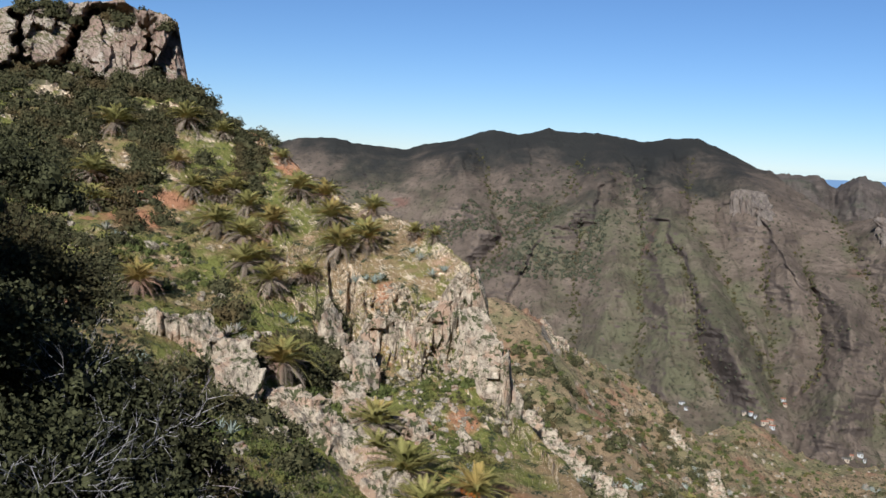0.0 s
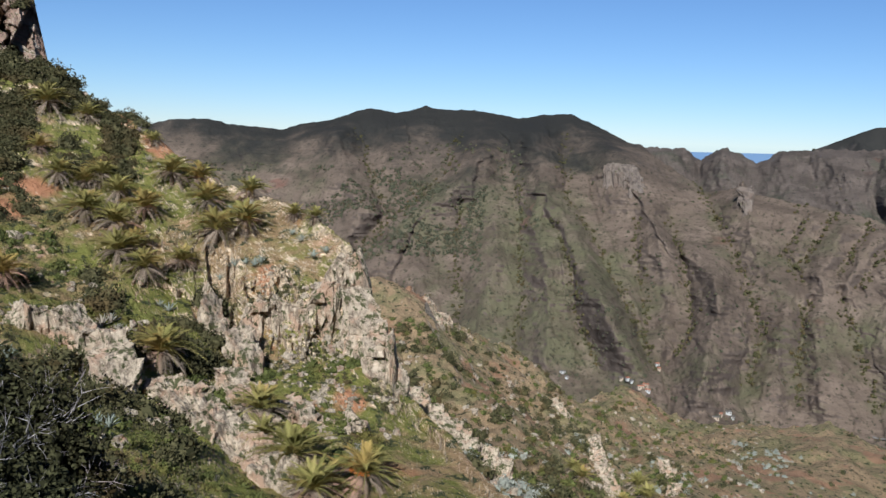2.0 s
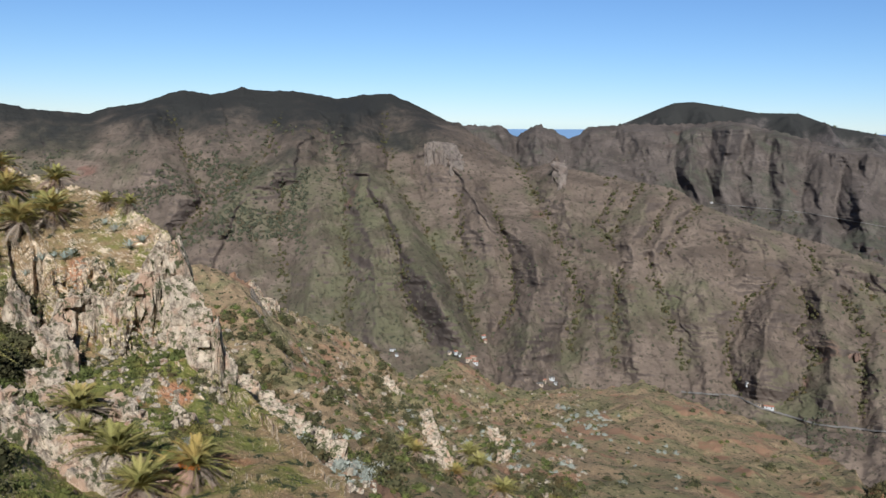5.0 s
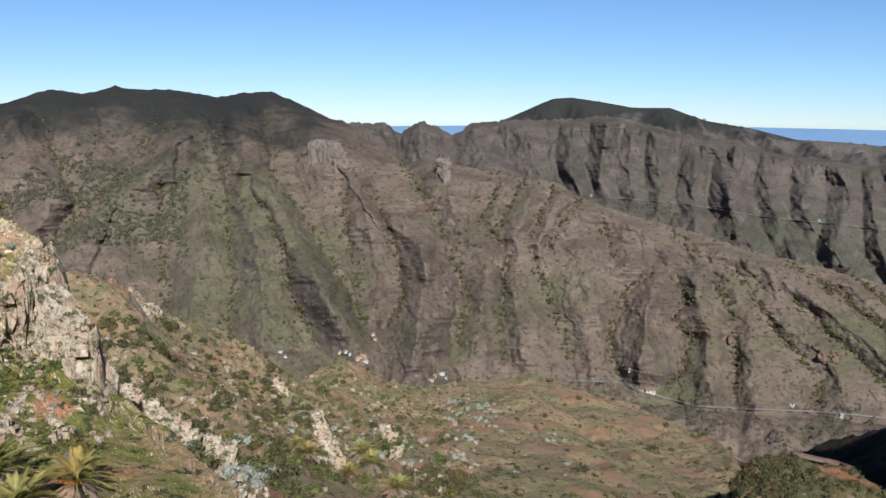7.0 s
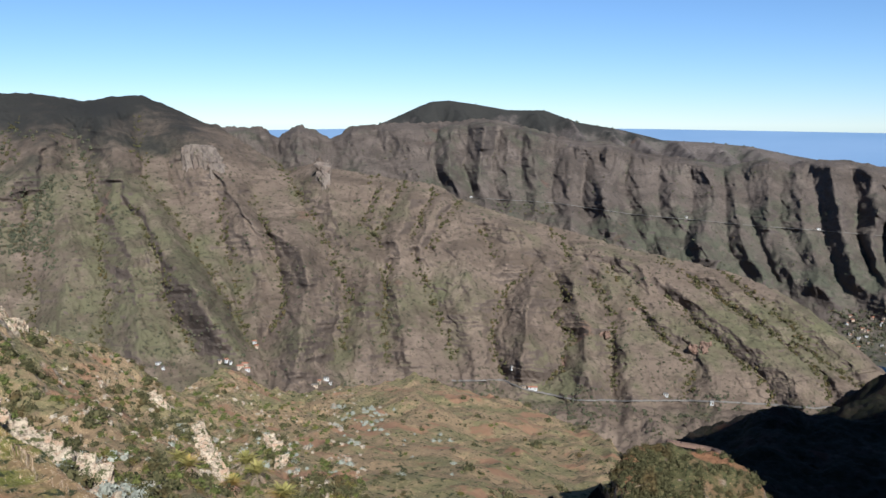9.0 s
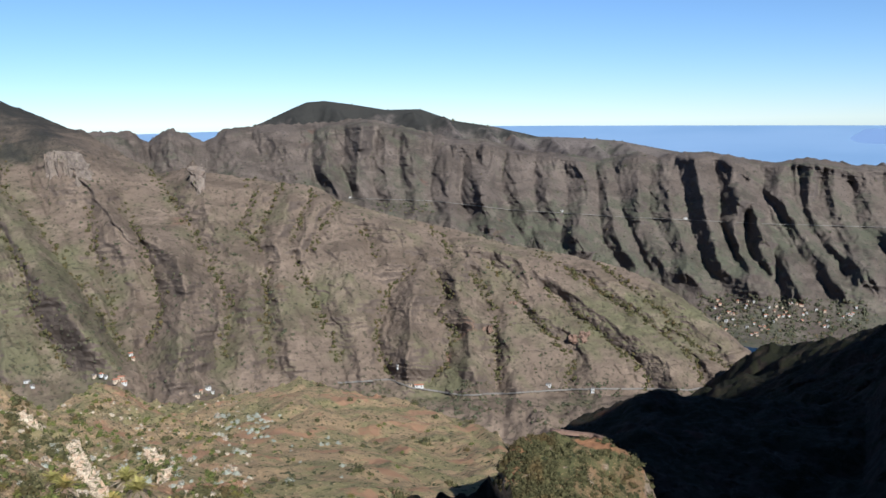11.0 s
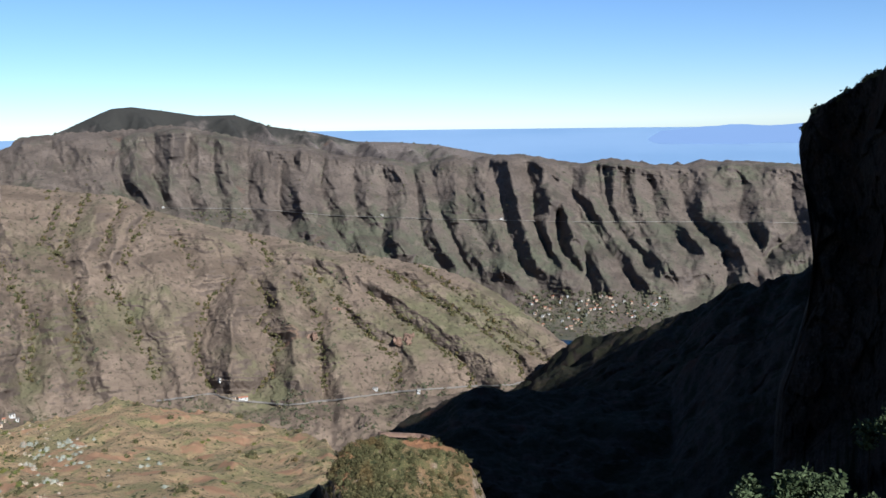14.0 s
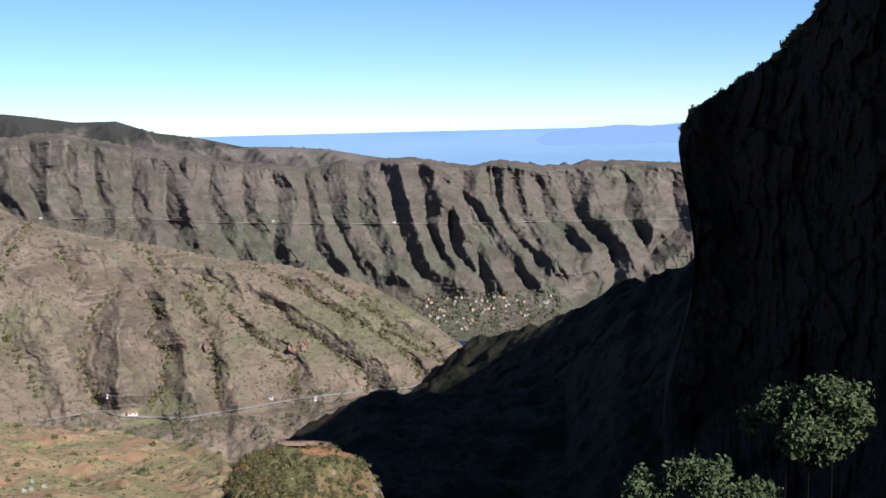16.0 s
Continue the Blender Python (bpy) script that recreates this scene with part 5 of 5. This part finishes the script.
def palm(q, radius, height, seed, fruit=False):
    r = np.random.RandomState(seed)
    base = tagged(new("palm_tree"), "date palm with arching olive fronds and a dry brown skirt", "palm", "palms on the slope")
    base.location = q
    part("trunk", TRUNKS[height], base, "rough brown trunk")
    n = int(36 + 8 * r.uniform())
    for k in range(n):
        t = (k + r.uniform(0, 0.8)) / n
        rise = 86 - 72 * t**0.9
        m = Matrix.Translation((0, 0, height)) @ Euler((radians(r.uniform(-14, 14)), -radians(rise), k * 2.39996)).to_matrix().to_4x4() @ Matrix.Scale(radius * (0.78 + 0.3 * t) * r.uniform(0.9, 1.1), 4)
        part("frond", FRONDS[r.randint(3)], base, "", m)
    for k in range(24):
        m = Matrix.Translation((0, 0, height - 0.1)) @ Euler((radians(r.uniform(-25, 25)), radians(r.uniform(-14, 40)), k * 2.39996 + 1)).to_matrix().to_4x4() @ Matrix.Scale(radius * r.uniform(0.75, 1.05), 4)
        part("dry_frond", DRY[r.randint(2)], base, "withered brown frond", m)
    if fruit:
        for a in (3.4, 4.0, 4.7, 5.3):
            tagged(part("fruit_bunch", soup("fruit_bunch", leaf_cloud(r, np.zeros((1, 3)), [0.45], 80, 0.08), M_FRUIT), base, "hanging bunch of orange fruit", Matrix.Translation((1.1 * math.cos(a), 1.1 * math.sin(a), height + 0.2))), kind="stuff")
    base.rotation_euler = (r.normal(0, 0.06), r.normal(0, 0.06), r.uniform(0, 6.28))


for k, (a, e, rad) in enumerate(PALMS):
    tall = 1.8 if rad > 2.1 else 1.0
    q = PALM_SPOTS[k]
    if q is not None:
        palm(q, rad * 1.5, tall, 100 + k, k == 26)
for k, (a, e, rad) in enumerate([(20.5, -20.4, 2.6), (21.2, -21.2, 2.6), (17.0, -20.4, 2.2), (22.7, -22.6, 2.4), (16.4, -19.9, 2.0), (19.6, -21.6, 2.2), (4.6, -21.3, 2.4)]):
    q = on_mid(a, e - 0.6)
    if q is not None:
        palm(q, rad * 1.5, 1.8, 200 + k)


# ---- agaves ----
def blade_mesh():
    verts, faces = [], []
    for k in range(5):
        s = k / 4
        wd = 0.085 * math.sin(math.pi * (0.25 + 0.72 * s)) * (1 if k < 4 else 0.05)
        z = 0.1 * s - 0.12 * s * s
        verts += [(s, -wd, z + 0.03), (s, 0, z - 0.02), (s, wd, z + 0.03)]
        if k:
            b = len(verts) - 6
            faces += [(b, b + 1, b + 4, b + 3), (b + 1, b + 2, b + 5, b + 4)]
    return mesh("leaf", verts, faces, M_AGAVE, True)


BLADE = blade_mesh()


def agave(q, size, seed):
    r = np.random.RandomState(seed)
    base = tagged(new("agave"), "blue-grey agave rosette with stiff pointed leaves", "agave", "agaves on the slope")
    base.location = q
    for k in range(18):
        t = k / 17
        m = Euler((0, -radians(80 - 68 * t + r.uniform(-6, 6)), k * 2.39996)).to_matrix().to_4x4() @ Matrix.Scale(size * r.uniform(0.8, 1.1), 4)
        part("leaf", BLADE, base, "", m)


AGAVES = [(-17.8, -10.5), (-18.2, -13.2), (-19.8, -6.0), (-13.4, -11.9), (-11.9, -12.3), (-12.6, -11.5), (-4.7, -8.0), (-5.4, -8.2), (-3.8, -8.0), (-9.8, -10.6), (-1.4, -6.6), (-12.7, -17.6), (-5.0, -4.7), (-4.5, -4.5), (-5.7, -4.9), (-1.9, -6.2),
          (-17.4, -10.9), (-14.0, -12.0), (-12.2, -12.0), (-4.2, -8.2), (-9.3, -10.9), (-13.4, -17.2), (0.2, -7.3), (-0.6, -7.6), (-6.3, -9.0), (-20.3, -5.5), (-10.4, -2.0), (-9.9, -2.3), (-13.1, -11.6)]
for k, (a, e) in enumerate(AGAVES):
    q = on_spur(a, e - 0.35)
    if q is not None:
        agave(q, 1.35 if k % 3 else 1.0, 300 + k)


# ---- single shrubs and bushes close to the camera ----
def twig_mesh(name, rng, count, length, mat, spread=0.9, gauge=0.012, forks=3):
    """Fine bare twigs that fork as they rise."""
    tris = []
    def grow(p, d, ln, w, depth):
        e = p + d * ln
        sd = np.cross(d, rng.normal(size=3))
        sd = sd / np.linalg.norm(sd) * w
        tris.append((p - sd, p + sd, e))
        if depth:
            for _ in range(2 + rng.randint(2)):
                nd = d + rng.normal(0, 0.45, 3)
                grow(p + (e - p) * rng.uniform(0.55, 1), nd / np.linalg.norm(nd), ln * rng.uniform(0.5, 0.8), w * 0.65, depth - 1)
    for _ in range(count):
        d = np.array([rng.normal(0, spread), rng.normal(0, spread), 1.0])
        grow(np.zeros(3) + rng.normal(0, 0.1, 3) * (1, 1, 0), d / np.linalg.norm(d), length * rng.uniform(0.5, 1), gauge, forks)
    return soup(name, np.array(tris), mat)


for k, (a, e, s) in enumerate([(3.9, -20.0, 2.4), (5.0, -19.9, 2.0), (2.6, -20.2, 1.8), (-10.9, -0.6, 1.2)]):
    q = on_mid(a, e) if a > 3 else on_spur(a, e)
    if q is not None:
        ob = tagged(new("bare_shrub", twig_mesh("bare_shrub", np.random.RandomState(70 + k), 26, s * 0.6, M_TWIG, 0.9, 0.025)), "leafless grey shrub with tangled fine twigs", "shrub", "bare shrubs")
        ob.location = q


def big_bush(a, e, r, radius, drop, count, leaf, mat, label, seed, squash=1.0, twigs=0, lobes=9, name="bush", stem=0.3):
    """A bush close by: a stem, forked branches and lobes of small leaves."""
    g = np.random.RandomState(seed)
    centre = Vector(polar(a, e, r).tolist())
    base = tagged(new(name), label, "bush", "bushes by the viewpoint")
    base.location = centre + Vector((0, 0, -drop))
    d = g.normal(size=(lobes, 3))
    d /= np.linalg.norm(d, axis=1)[:, None]
    d[:, 2] = (d[:, 2] if stem < 0.3 else np.abs(d[:, 2])) * squash
    lobe = d * radius * 0.6 + (0, 0, drop - 0.2 * radius)
    rad = radius * g.uniform(0.38, 0.6, lobes) * (11 / lobes) ** 0.45
    lobe = lobe * (g.uniform(0.6, 1.25, lobes) if lobes > 20 else np.ones(lobes))[:, None] * (1, 1, 0) + lobe * (0, 0, 1)
    part("foliage", soup("foliage", np.concatenate([leaf_cloud(g, lobe, rad, count // lobes, leaf, 0.85, 0.5), hearts(g, lobe, rad, 0.32, 0.85)]), mat), base)
    stems = []
    fork = np.array([0, 0, drop - 0.9 * radius])
    for k, q in enumerate(lobe):
        mid = fork * 0.5 + np.array(q) * 0.5 + g.normal(0, 0.1 * radius, 3)
        for s, t, wd in ((fork, mid, 0.05 * stem), (mid, np.array(q), 0.03 * stem)) + (((np.zeros(3), fork, 0.045 * stem),) if k == 0 else ()):
            for ang in (0, 2.1, 4.2):
                o0 = np.array([math.cos(ang), math.sin(ang), 0]) * wd
                o1 = np.array([math.cos(ang + 2.1), math.sin(ang + 2.1), 0]) * wd
                stems.append((s + o0, s + o1, t + o1 * 0.6, t + o0 * 0.6))
    tagged(part("branch_tangle", soup("branch_tangle", np.array(stems), M_STEM), base, "forked branches, darkened for the shade under the bush"), kind="stuff")
    if twigs:
        tw = twig_mesh("twigs", g, 2 * twigs, radius * 0.5, M_TWIG, 0.8, 0.015, 3)
        tagged(part("twig_tangle", tw, base, "pale bare twigs", Matrix.Translation((0.25 * radius, -0.3 * radius, drop - 0.1))), kind="stuff")


# those at -38.6 and -44.0 are added out of view, to shade the others
for k, (a, e, r, rad, dr, n, tw) in enumerate([(-25.5, -9.5, 19, 2.5, 5.0, 9000, 0), (-22.5, -15.5, 16, 2.0, 5.5, 9000, 8), (-18.5, -17.5, 15, 1.7, 5.5, 8000, 8), (-25.0, -20.0, 13, 2.0, 5.5, 9000, 6), (-20.0, -22.5, 13, 1.8, 5.0, 9000, 8),
                                                (-16.0, -20.5, 15, 1.2, 5.5, 6000, 4), (-26.0, -3.5, 26, 2.6, 6.0, 7000, 0), (-38.6, -3.7, 12.3, 1.4, 6.0, 5000, 0), (-44.0, 4.0, 14.5, 2.4, 7.0, 6000, 0), (-27.5, -13, 15, 2.2, 5, 8000, 0), (-17.0, -24.0, 12, 1.3, 5, 6000, 0)]):
    big_bush(a, e, r, rad, dr, n, 0.05, M_HEATH, "dark tree heath with dense fine foliage and bare twigs", 400 + k, 0.9, tw, 34, "heath_bush")
for k, (a, e, r, rad, n, lobes, sq) in enumerate([(82.0, -16.7, 12.5, 0.6, 7000, 30, 0.9), (79.4, -17.0, 12.7, 0.42, 3200, 17, 0.8), (80.7, -18.6, 12.3, 0.5, 4200, 20, 0.9), (77.4, -18.0, 12.9, 0.22, 700, 8, 1.0),
                                                  (74.4, -21.2, 12.0, 0.5, 4200, 24, 0.5), (71.3, -22.0, 12.2, 0.42, 3000, 18, 0.5), (77.6, -22.2, 12.1, 0.42, 3000, 18, 0.5), (81.8, -23.6, 11.7, 0.35, 1800, 12, 0.6)]):
    big_bush(a, e, r, rad, 6.5, int(0.6 * n), 0.036, M_BRIGHT, "leafy green bush lit by the sun before the dark cliff", 500 + k, sq, 0, lobes, stem=0.25)


# ---- shrubs and woods on the far hills ----
def blobs(rng, spots, low, high, count, leaf):
    radii = low + (high - low) * rng.uniform(0, 1, len(spots)) ** 2
    return np.concatenate([leaf_cloud(rng, spots, radii, count, radii * leaf, 0.8, 0.6), hearts(rng, spots, radii, 0.75, 0.8)])


wood = np.concatenate([strew(rng, on_main, (-13, 10), (-8.5, -2.2), 2600, clumpy(80, -0.02, 80)), strew(rng, on_main, (4, 18), (-6, -0.5), 300, clumpy(120, 0.1, 81))])
tagged(new("far_wood", soup("far_wood", blobs(rng, wood, 1.6, 4.2, 26, 0.42), M_FAR_SHRUB)), "dark scattered wood on the mountainside", "trees", kind="stuff")
bits = np.concatenate([strew(rng, on_main, (2, 30), (-15.5, -2), 620, clumpy(140, -0.05, 82)), strew(rng, on_main, (26, 60), (-16.6, -3.5), 480, clumpy(120, 0.0, 83)), strew(rng, on_far, (20, 75), (-12, -1), 600, clumpy(120, 0.0, 84)),
                       strew(rng, on_main, (14, 24), (-15, -6), 160, clumpy(60, 0.1, 88)), strew(rng, on_main, (24, 60), (-19, -16), 1100, clumpy(45, -0.05, 89))])
tagged(new("far_shrubs", soup("far_shrubs", blobs(rng, bits, 0.9, 2.6, 22, 0.5), M_FAR_SHRUB)), "small dark shrubs dotted over the dry slopes", "shrubs", kind="stuff")
# dark clumps down the valley lines: gully scrub that also stands in for shadow
lines = []
for _, line in main_land.valleys:
    for (a0, e0), (a1, e1) in zip(line[:-1], line[1:]):
        for t in rng.uniform(0, 1, int(13 * math.hypot(a1 - a0, e1 - e0))):
            q = on_main(a0 + t * (a1 - a0) + rng.normal(0.05, 0.2), e0 + t * (e1 - e0) + rng.normal(0, 0.08))
            if q is not None:
                lines.append(tuple(q))
tagged(new("gully_scrub", soup("gully_scrub", blobs(rng, np.array(lines), 1.2, 3.6, 24, 0.45), M_SCRUB)), "dark scrub along the gullies, doubling for their shadow", "shrubs", kind="stuff")
tops = strew(rng, lambda a, e: Vector(polar(a, *[float(t) for t in curve(BACK, a)]).tolist()) - Vector((0, 0, rng.uniform(0, 25))), (28, 66), (0, 1), 500)
tagged(new("ridge_wood", soup("ridge_wood", blobs(rng, tops, 2.0, 5.0, 20, 0.45), M_FAR_SHRUB)), "low cloud forest along the mountain top", "trees", kind="stuff")
grove = np.concatenate([strew(rng, on_far, (56.3, 65.8), (-13.4, -10.5), 800), strew(rng, on_far, (36, 40), (-5.6, -5.0), 60)])
tagged(new("village_trees", soup("village_trees", blobs(rng, grove, 1.4, 4.0, 24, 0.45), M_FAR_SHRUB)), "garden trees between the village houses", "trees", kind="stuff")
edge = strew(rng, lambda a, e: Vector(polar(a, *[float(t) for t in curve(CLIFF, a)]).tolist()), (73.2, 84), (0, 1), 150)
tagged(new("cliff_shrubs", soup("cliff_shrubs", blobs(rng, edge, 0.4, 1.6, 40, 0.22), M_SCRUB)), "shrubs along the top of the cliff", "shrubs", kind="stuff")


# ---- houses, roads, dam ----
def plaster(name, colour):
    m = Nodes(name, 0.68)
    return m.done(m.mix(m.noise(0.6, 4), colour, tuple(v * 0.75 for v in colour)), 0.85)


M_WHITE, M_CREAM, M_TILE = plaster("white_plaster", (0.7, 0.67, 0.6)), plaster("ochre_plaster", (0.62, 0.48, 0.34)), plaster("roof_tiles", (0.5, 0.22, 0.13))
M_GLASS = plaster("dark_pane", (0.03, 0.035, 0.04))
M_ROAD, M_WALL = plaster("road_surface", (0.24, 0.21, 0.185)), plaster("concrete", (0.25, 0.22, 0.185))


def box(x0, x1, y0, y1, z0, z1):
    return [(x, y, z) for z in (z0, z1) for x, y in ((x0, y0), (x1, y0), (x1, y1), (x0, y1))], [(0, 3, 2, 1), (4, 5, 6, 7), (0, 1, 5, 4), (1, 2, 6, 5), (2, 3, 7, 6), (3, 0, 4, 7)]


def house(q, w, d, h, mat, gable, turn, label):
    base = tagged(new("house"), label, "house", "houses in the valley")
    base.location, base.rotation_euler = q, (0, 0, turn)
    part("wall", mesh("wall", *box(-w / 2, w / 2, -d / 2, d / 2, -1.6, h), mat), base)
    if gable:
        o, t = 0.4, h + 0.22 * d
        v = [(-w / 2 - o, -d / 2 - o, h), (w / 2 + o, -d / 2 - o, h), (w / 2 + o, d / 2 + o, h), (-w / 2 - o, d / 2 + o, h), (-w / 2 - o, 0, t), (w / 2 + o, 0, t)]
        part("roof", mesh("roof", v, [(0, 1, 5, 4), (2, 3, 4, 5), (0, 4, 3), (1, 2, 5), (0, 3, 2, 1)], M_TILE), base, "terracotta tiled roof")
    else:
        part("roof", mesh("roof", *box(-w / 2 - 0.25, w / 2 + 0.25, -d / 2 - 0.25, d / 2 + 0.25, h + 0.004, h + 0.45), M_WALL), base, "flat roof with a low parapet")
    n = max(2, int(w / 3.5))
    for k in range(n):
        x = -w / 2 + (k + 0.5) * w / n
        if k == n // 2:
            part("door", mesh("door", *box(x - 0.5, x + 0.5, -d / 2 - 0.06, -d / 2 + 0.05, 0, 2.1), M_BARK), base)
        else:
            part("window", mesh("window", *box(x - 0.5, x + 0.5, -d / 2 - 0.05, -d / 2 + 0.05, 1.0, 2.2), M_GLASS), base)


g = random.Random(5)
HOUSES = [(15.4, -14.4, 11, 4.5, 0, 0), (15.7, -14.55, 6, 3, 0, 0), (19.1, -14.45, 10, 4, 0, 1), (19.5, -14.4, 9, 4, 1, 0), (19.8, -14.5, 7, 3.5, 0, 0), (20.3, -14.85, 12, 5, 1, 1), (20.6, -14.75, 11, 5, 1, 1), (20.75, -15.0, 9, 4, 1, 0)]
HOUSES += [(21.2, -13.4, 7, 3.5, 1, 0), (21.35, -13.6, 6, 3, 1, 1), (25.6, -15.75, 10, 4, 0, 0), (25.2, -15.95, 8, 4, 1, 1), (24.9, -16.2, 12, 3.5, 0, 1), (25.9, -16.0, 7, 3.5, 0, 0), (29.5, -16.1, 11, 4, 1, 1), (38.9, -16.3, 17, 4, 1, 0), (38.3, -16.25, 8, 3.5, 0, 1),
          (47.2, -16.25, 9, 4, 0, 0), (50.0, -16.55, 6, 6, 0, 0), (37.5, -15.1, 4, 5, 0, 0), (34.8, -4.5, 8, 5, 0, 0), (48.0, -5.5, 7, 4, 0, 0), (55.5, -5.9, 10, 4, 0, 0)]
for a, e, w, h, gable, ochre in HOUSES:
    q = (on_far if e > -8 else on_main)(a, e - 0.1)
    if q is not None:
        house(q, w * 0.58, 4, h * 0.62, M_CREAM if ochre else M_WHITE, gable, -radians(a) + g.uniform(-0.4, 0.4), "small ochre house beside the valley road" if ochre else "small white house beside the valley road")
for k in range(84):
    a = g.uniform(57.2, 65.4)
    e = g.uniform(-13.0, -10.8) if a < 60.5 else g.uniform(-12.2, -10.8)
    q = on_far(a, e)
    if q is not None and g.random() < 0.85:
        house(q, g.uniform(2.6, 5.6), g.uniform(2.6, 4.2), g.uniform(1.5, 2.4), M_CREAM if g.random() < 0.4 else M_WHITE, g.random() < 0.5, g.uniform(-1, 1), "village house with pale walls among gardens")


def road(name, line, place, az, width, label, lift=0.4, wall=1.3, mats=(M_ROAD, M_WALL)):
    """A road cut along a hillside, with the low wall that holds it up."""
    pts = [place(a, float(np.interp(a, [t[0] for t in line], [t[1] for t in line]))) for a in az]
    pts = np.array([tuple(q) for q in pts if q is not None])
    for _ in range(3):
        pts[1:-1] = 0.25 * pts[:-2] + 0.5 * pts[1:-1] + 0.25 * pts[2:]
    d = pts[:, :2] / np.linalg.norm(pts[:, :2], axis=1)[:, None]
    inner, outer, foot, back = pts.copy(), pts.copy(), pts.copy(), pts.copy()
    outer[:, :2] -= d * width
    foot[:, :2] -= d * (width + 0.5)
    back[:, :2] += d * 2
    inner[:, 2] += lift
    outer[:, 2] += lift
    foot[:, 2] += lift - wall
    back[:, 2] += lift
    tagged(sheet(name, np.stack([back, outer], 1), mats[0], False), label, "road", kind="structure")
    tagged(sheet(name + "_wall", np.stack([outer + (0, 0, 0.5), foot], 1), mats[1], False), "pale retaining wall under the road", "wall", kind="structure")


road("road_1", [(33.6, -16.0), (37.0, -15.9), (38.3, -16.4), (41.7, -16.95), (45, -16.8), (48.3, -16.55), (50.7, -16.4), (55.9, -16.25), (58.9, -15.6), (60.5, -14.8)], on_main, np.arange(33.7, 60.5, 0.12), 2.4, "grey valley road winding along the foot of the slope", 0.3, 0.9)
road("road_2", [(34.8, -4.6), (39.7, -4.85), (44.7, -5.47), (51.7, -5.93), (59.9, -6.22), (66.5, -6.21), (75, -6.2)], on_far, np.arange(34.8, 74, 0.12), 3, "pale road cut across the ridge", 0.25, 0.5)
road("track_1", [(46.9, -19.12), (47.5, -19.08), (49.0, -19.14), (50.4, -19.4), (51.0, -19.7)], lambda a, e: ground_at(knoll_points, 41.2, 0.1, a, e), np.arange(47.0, 50.9, 0.1), 0.9, "pale earth track over the knoll", 0.1, 0.2, (M_EARTH, M_EARTH))
lake = Nodes("reservoir_water")
lake.bump(lake.noise(0.3, 4), 0.1, 0.3)
M_LAKE = lake.done((0.015, 0.05, 0.11), 0.08, 0.5)
a = np.linspace(0, 2 * np.pi, 40, endpoint=False)
ring = polar(60.0 + 1.7 * np.cos(a), np.full(40, -14.05), 1222 + 34 * np.sin(a) + 10 * np.sin(3 * a))
ring[:, 2] = -300.0
tagged(new("reservoir", mesh("reservoir", ring, [tuple(range(40))], M_LAKE)), "still blue water of a small reservoir", "water", kind="structure")
dam = tagged(new("dam"), "pale concrete dam across the head of the valley", "dam")
dam.location, dam.rotation_euler = polar(61.3, -14.75, 1165).tolist(), (0, 0, -radians(64))
part("dam_wall", mesh("dam_wall", *box(-22, 22, -1.5, 1.5, -12, 2), M_WALL), dam)
part("parapet", mesh("parapet", *box(-22.5, 22.5, -2.0, -1.6, 1.0, 3.0), M_WHITE), dam, "white parapet")
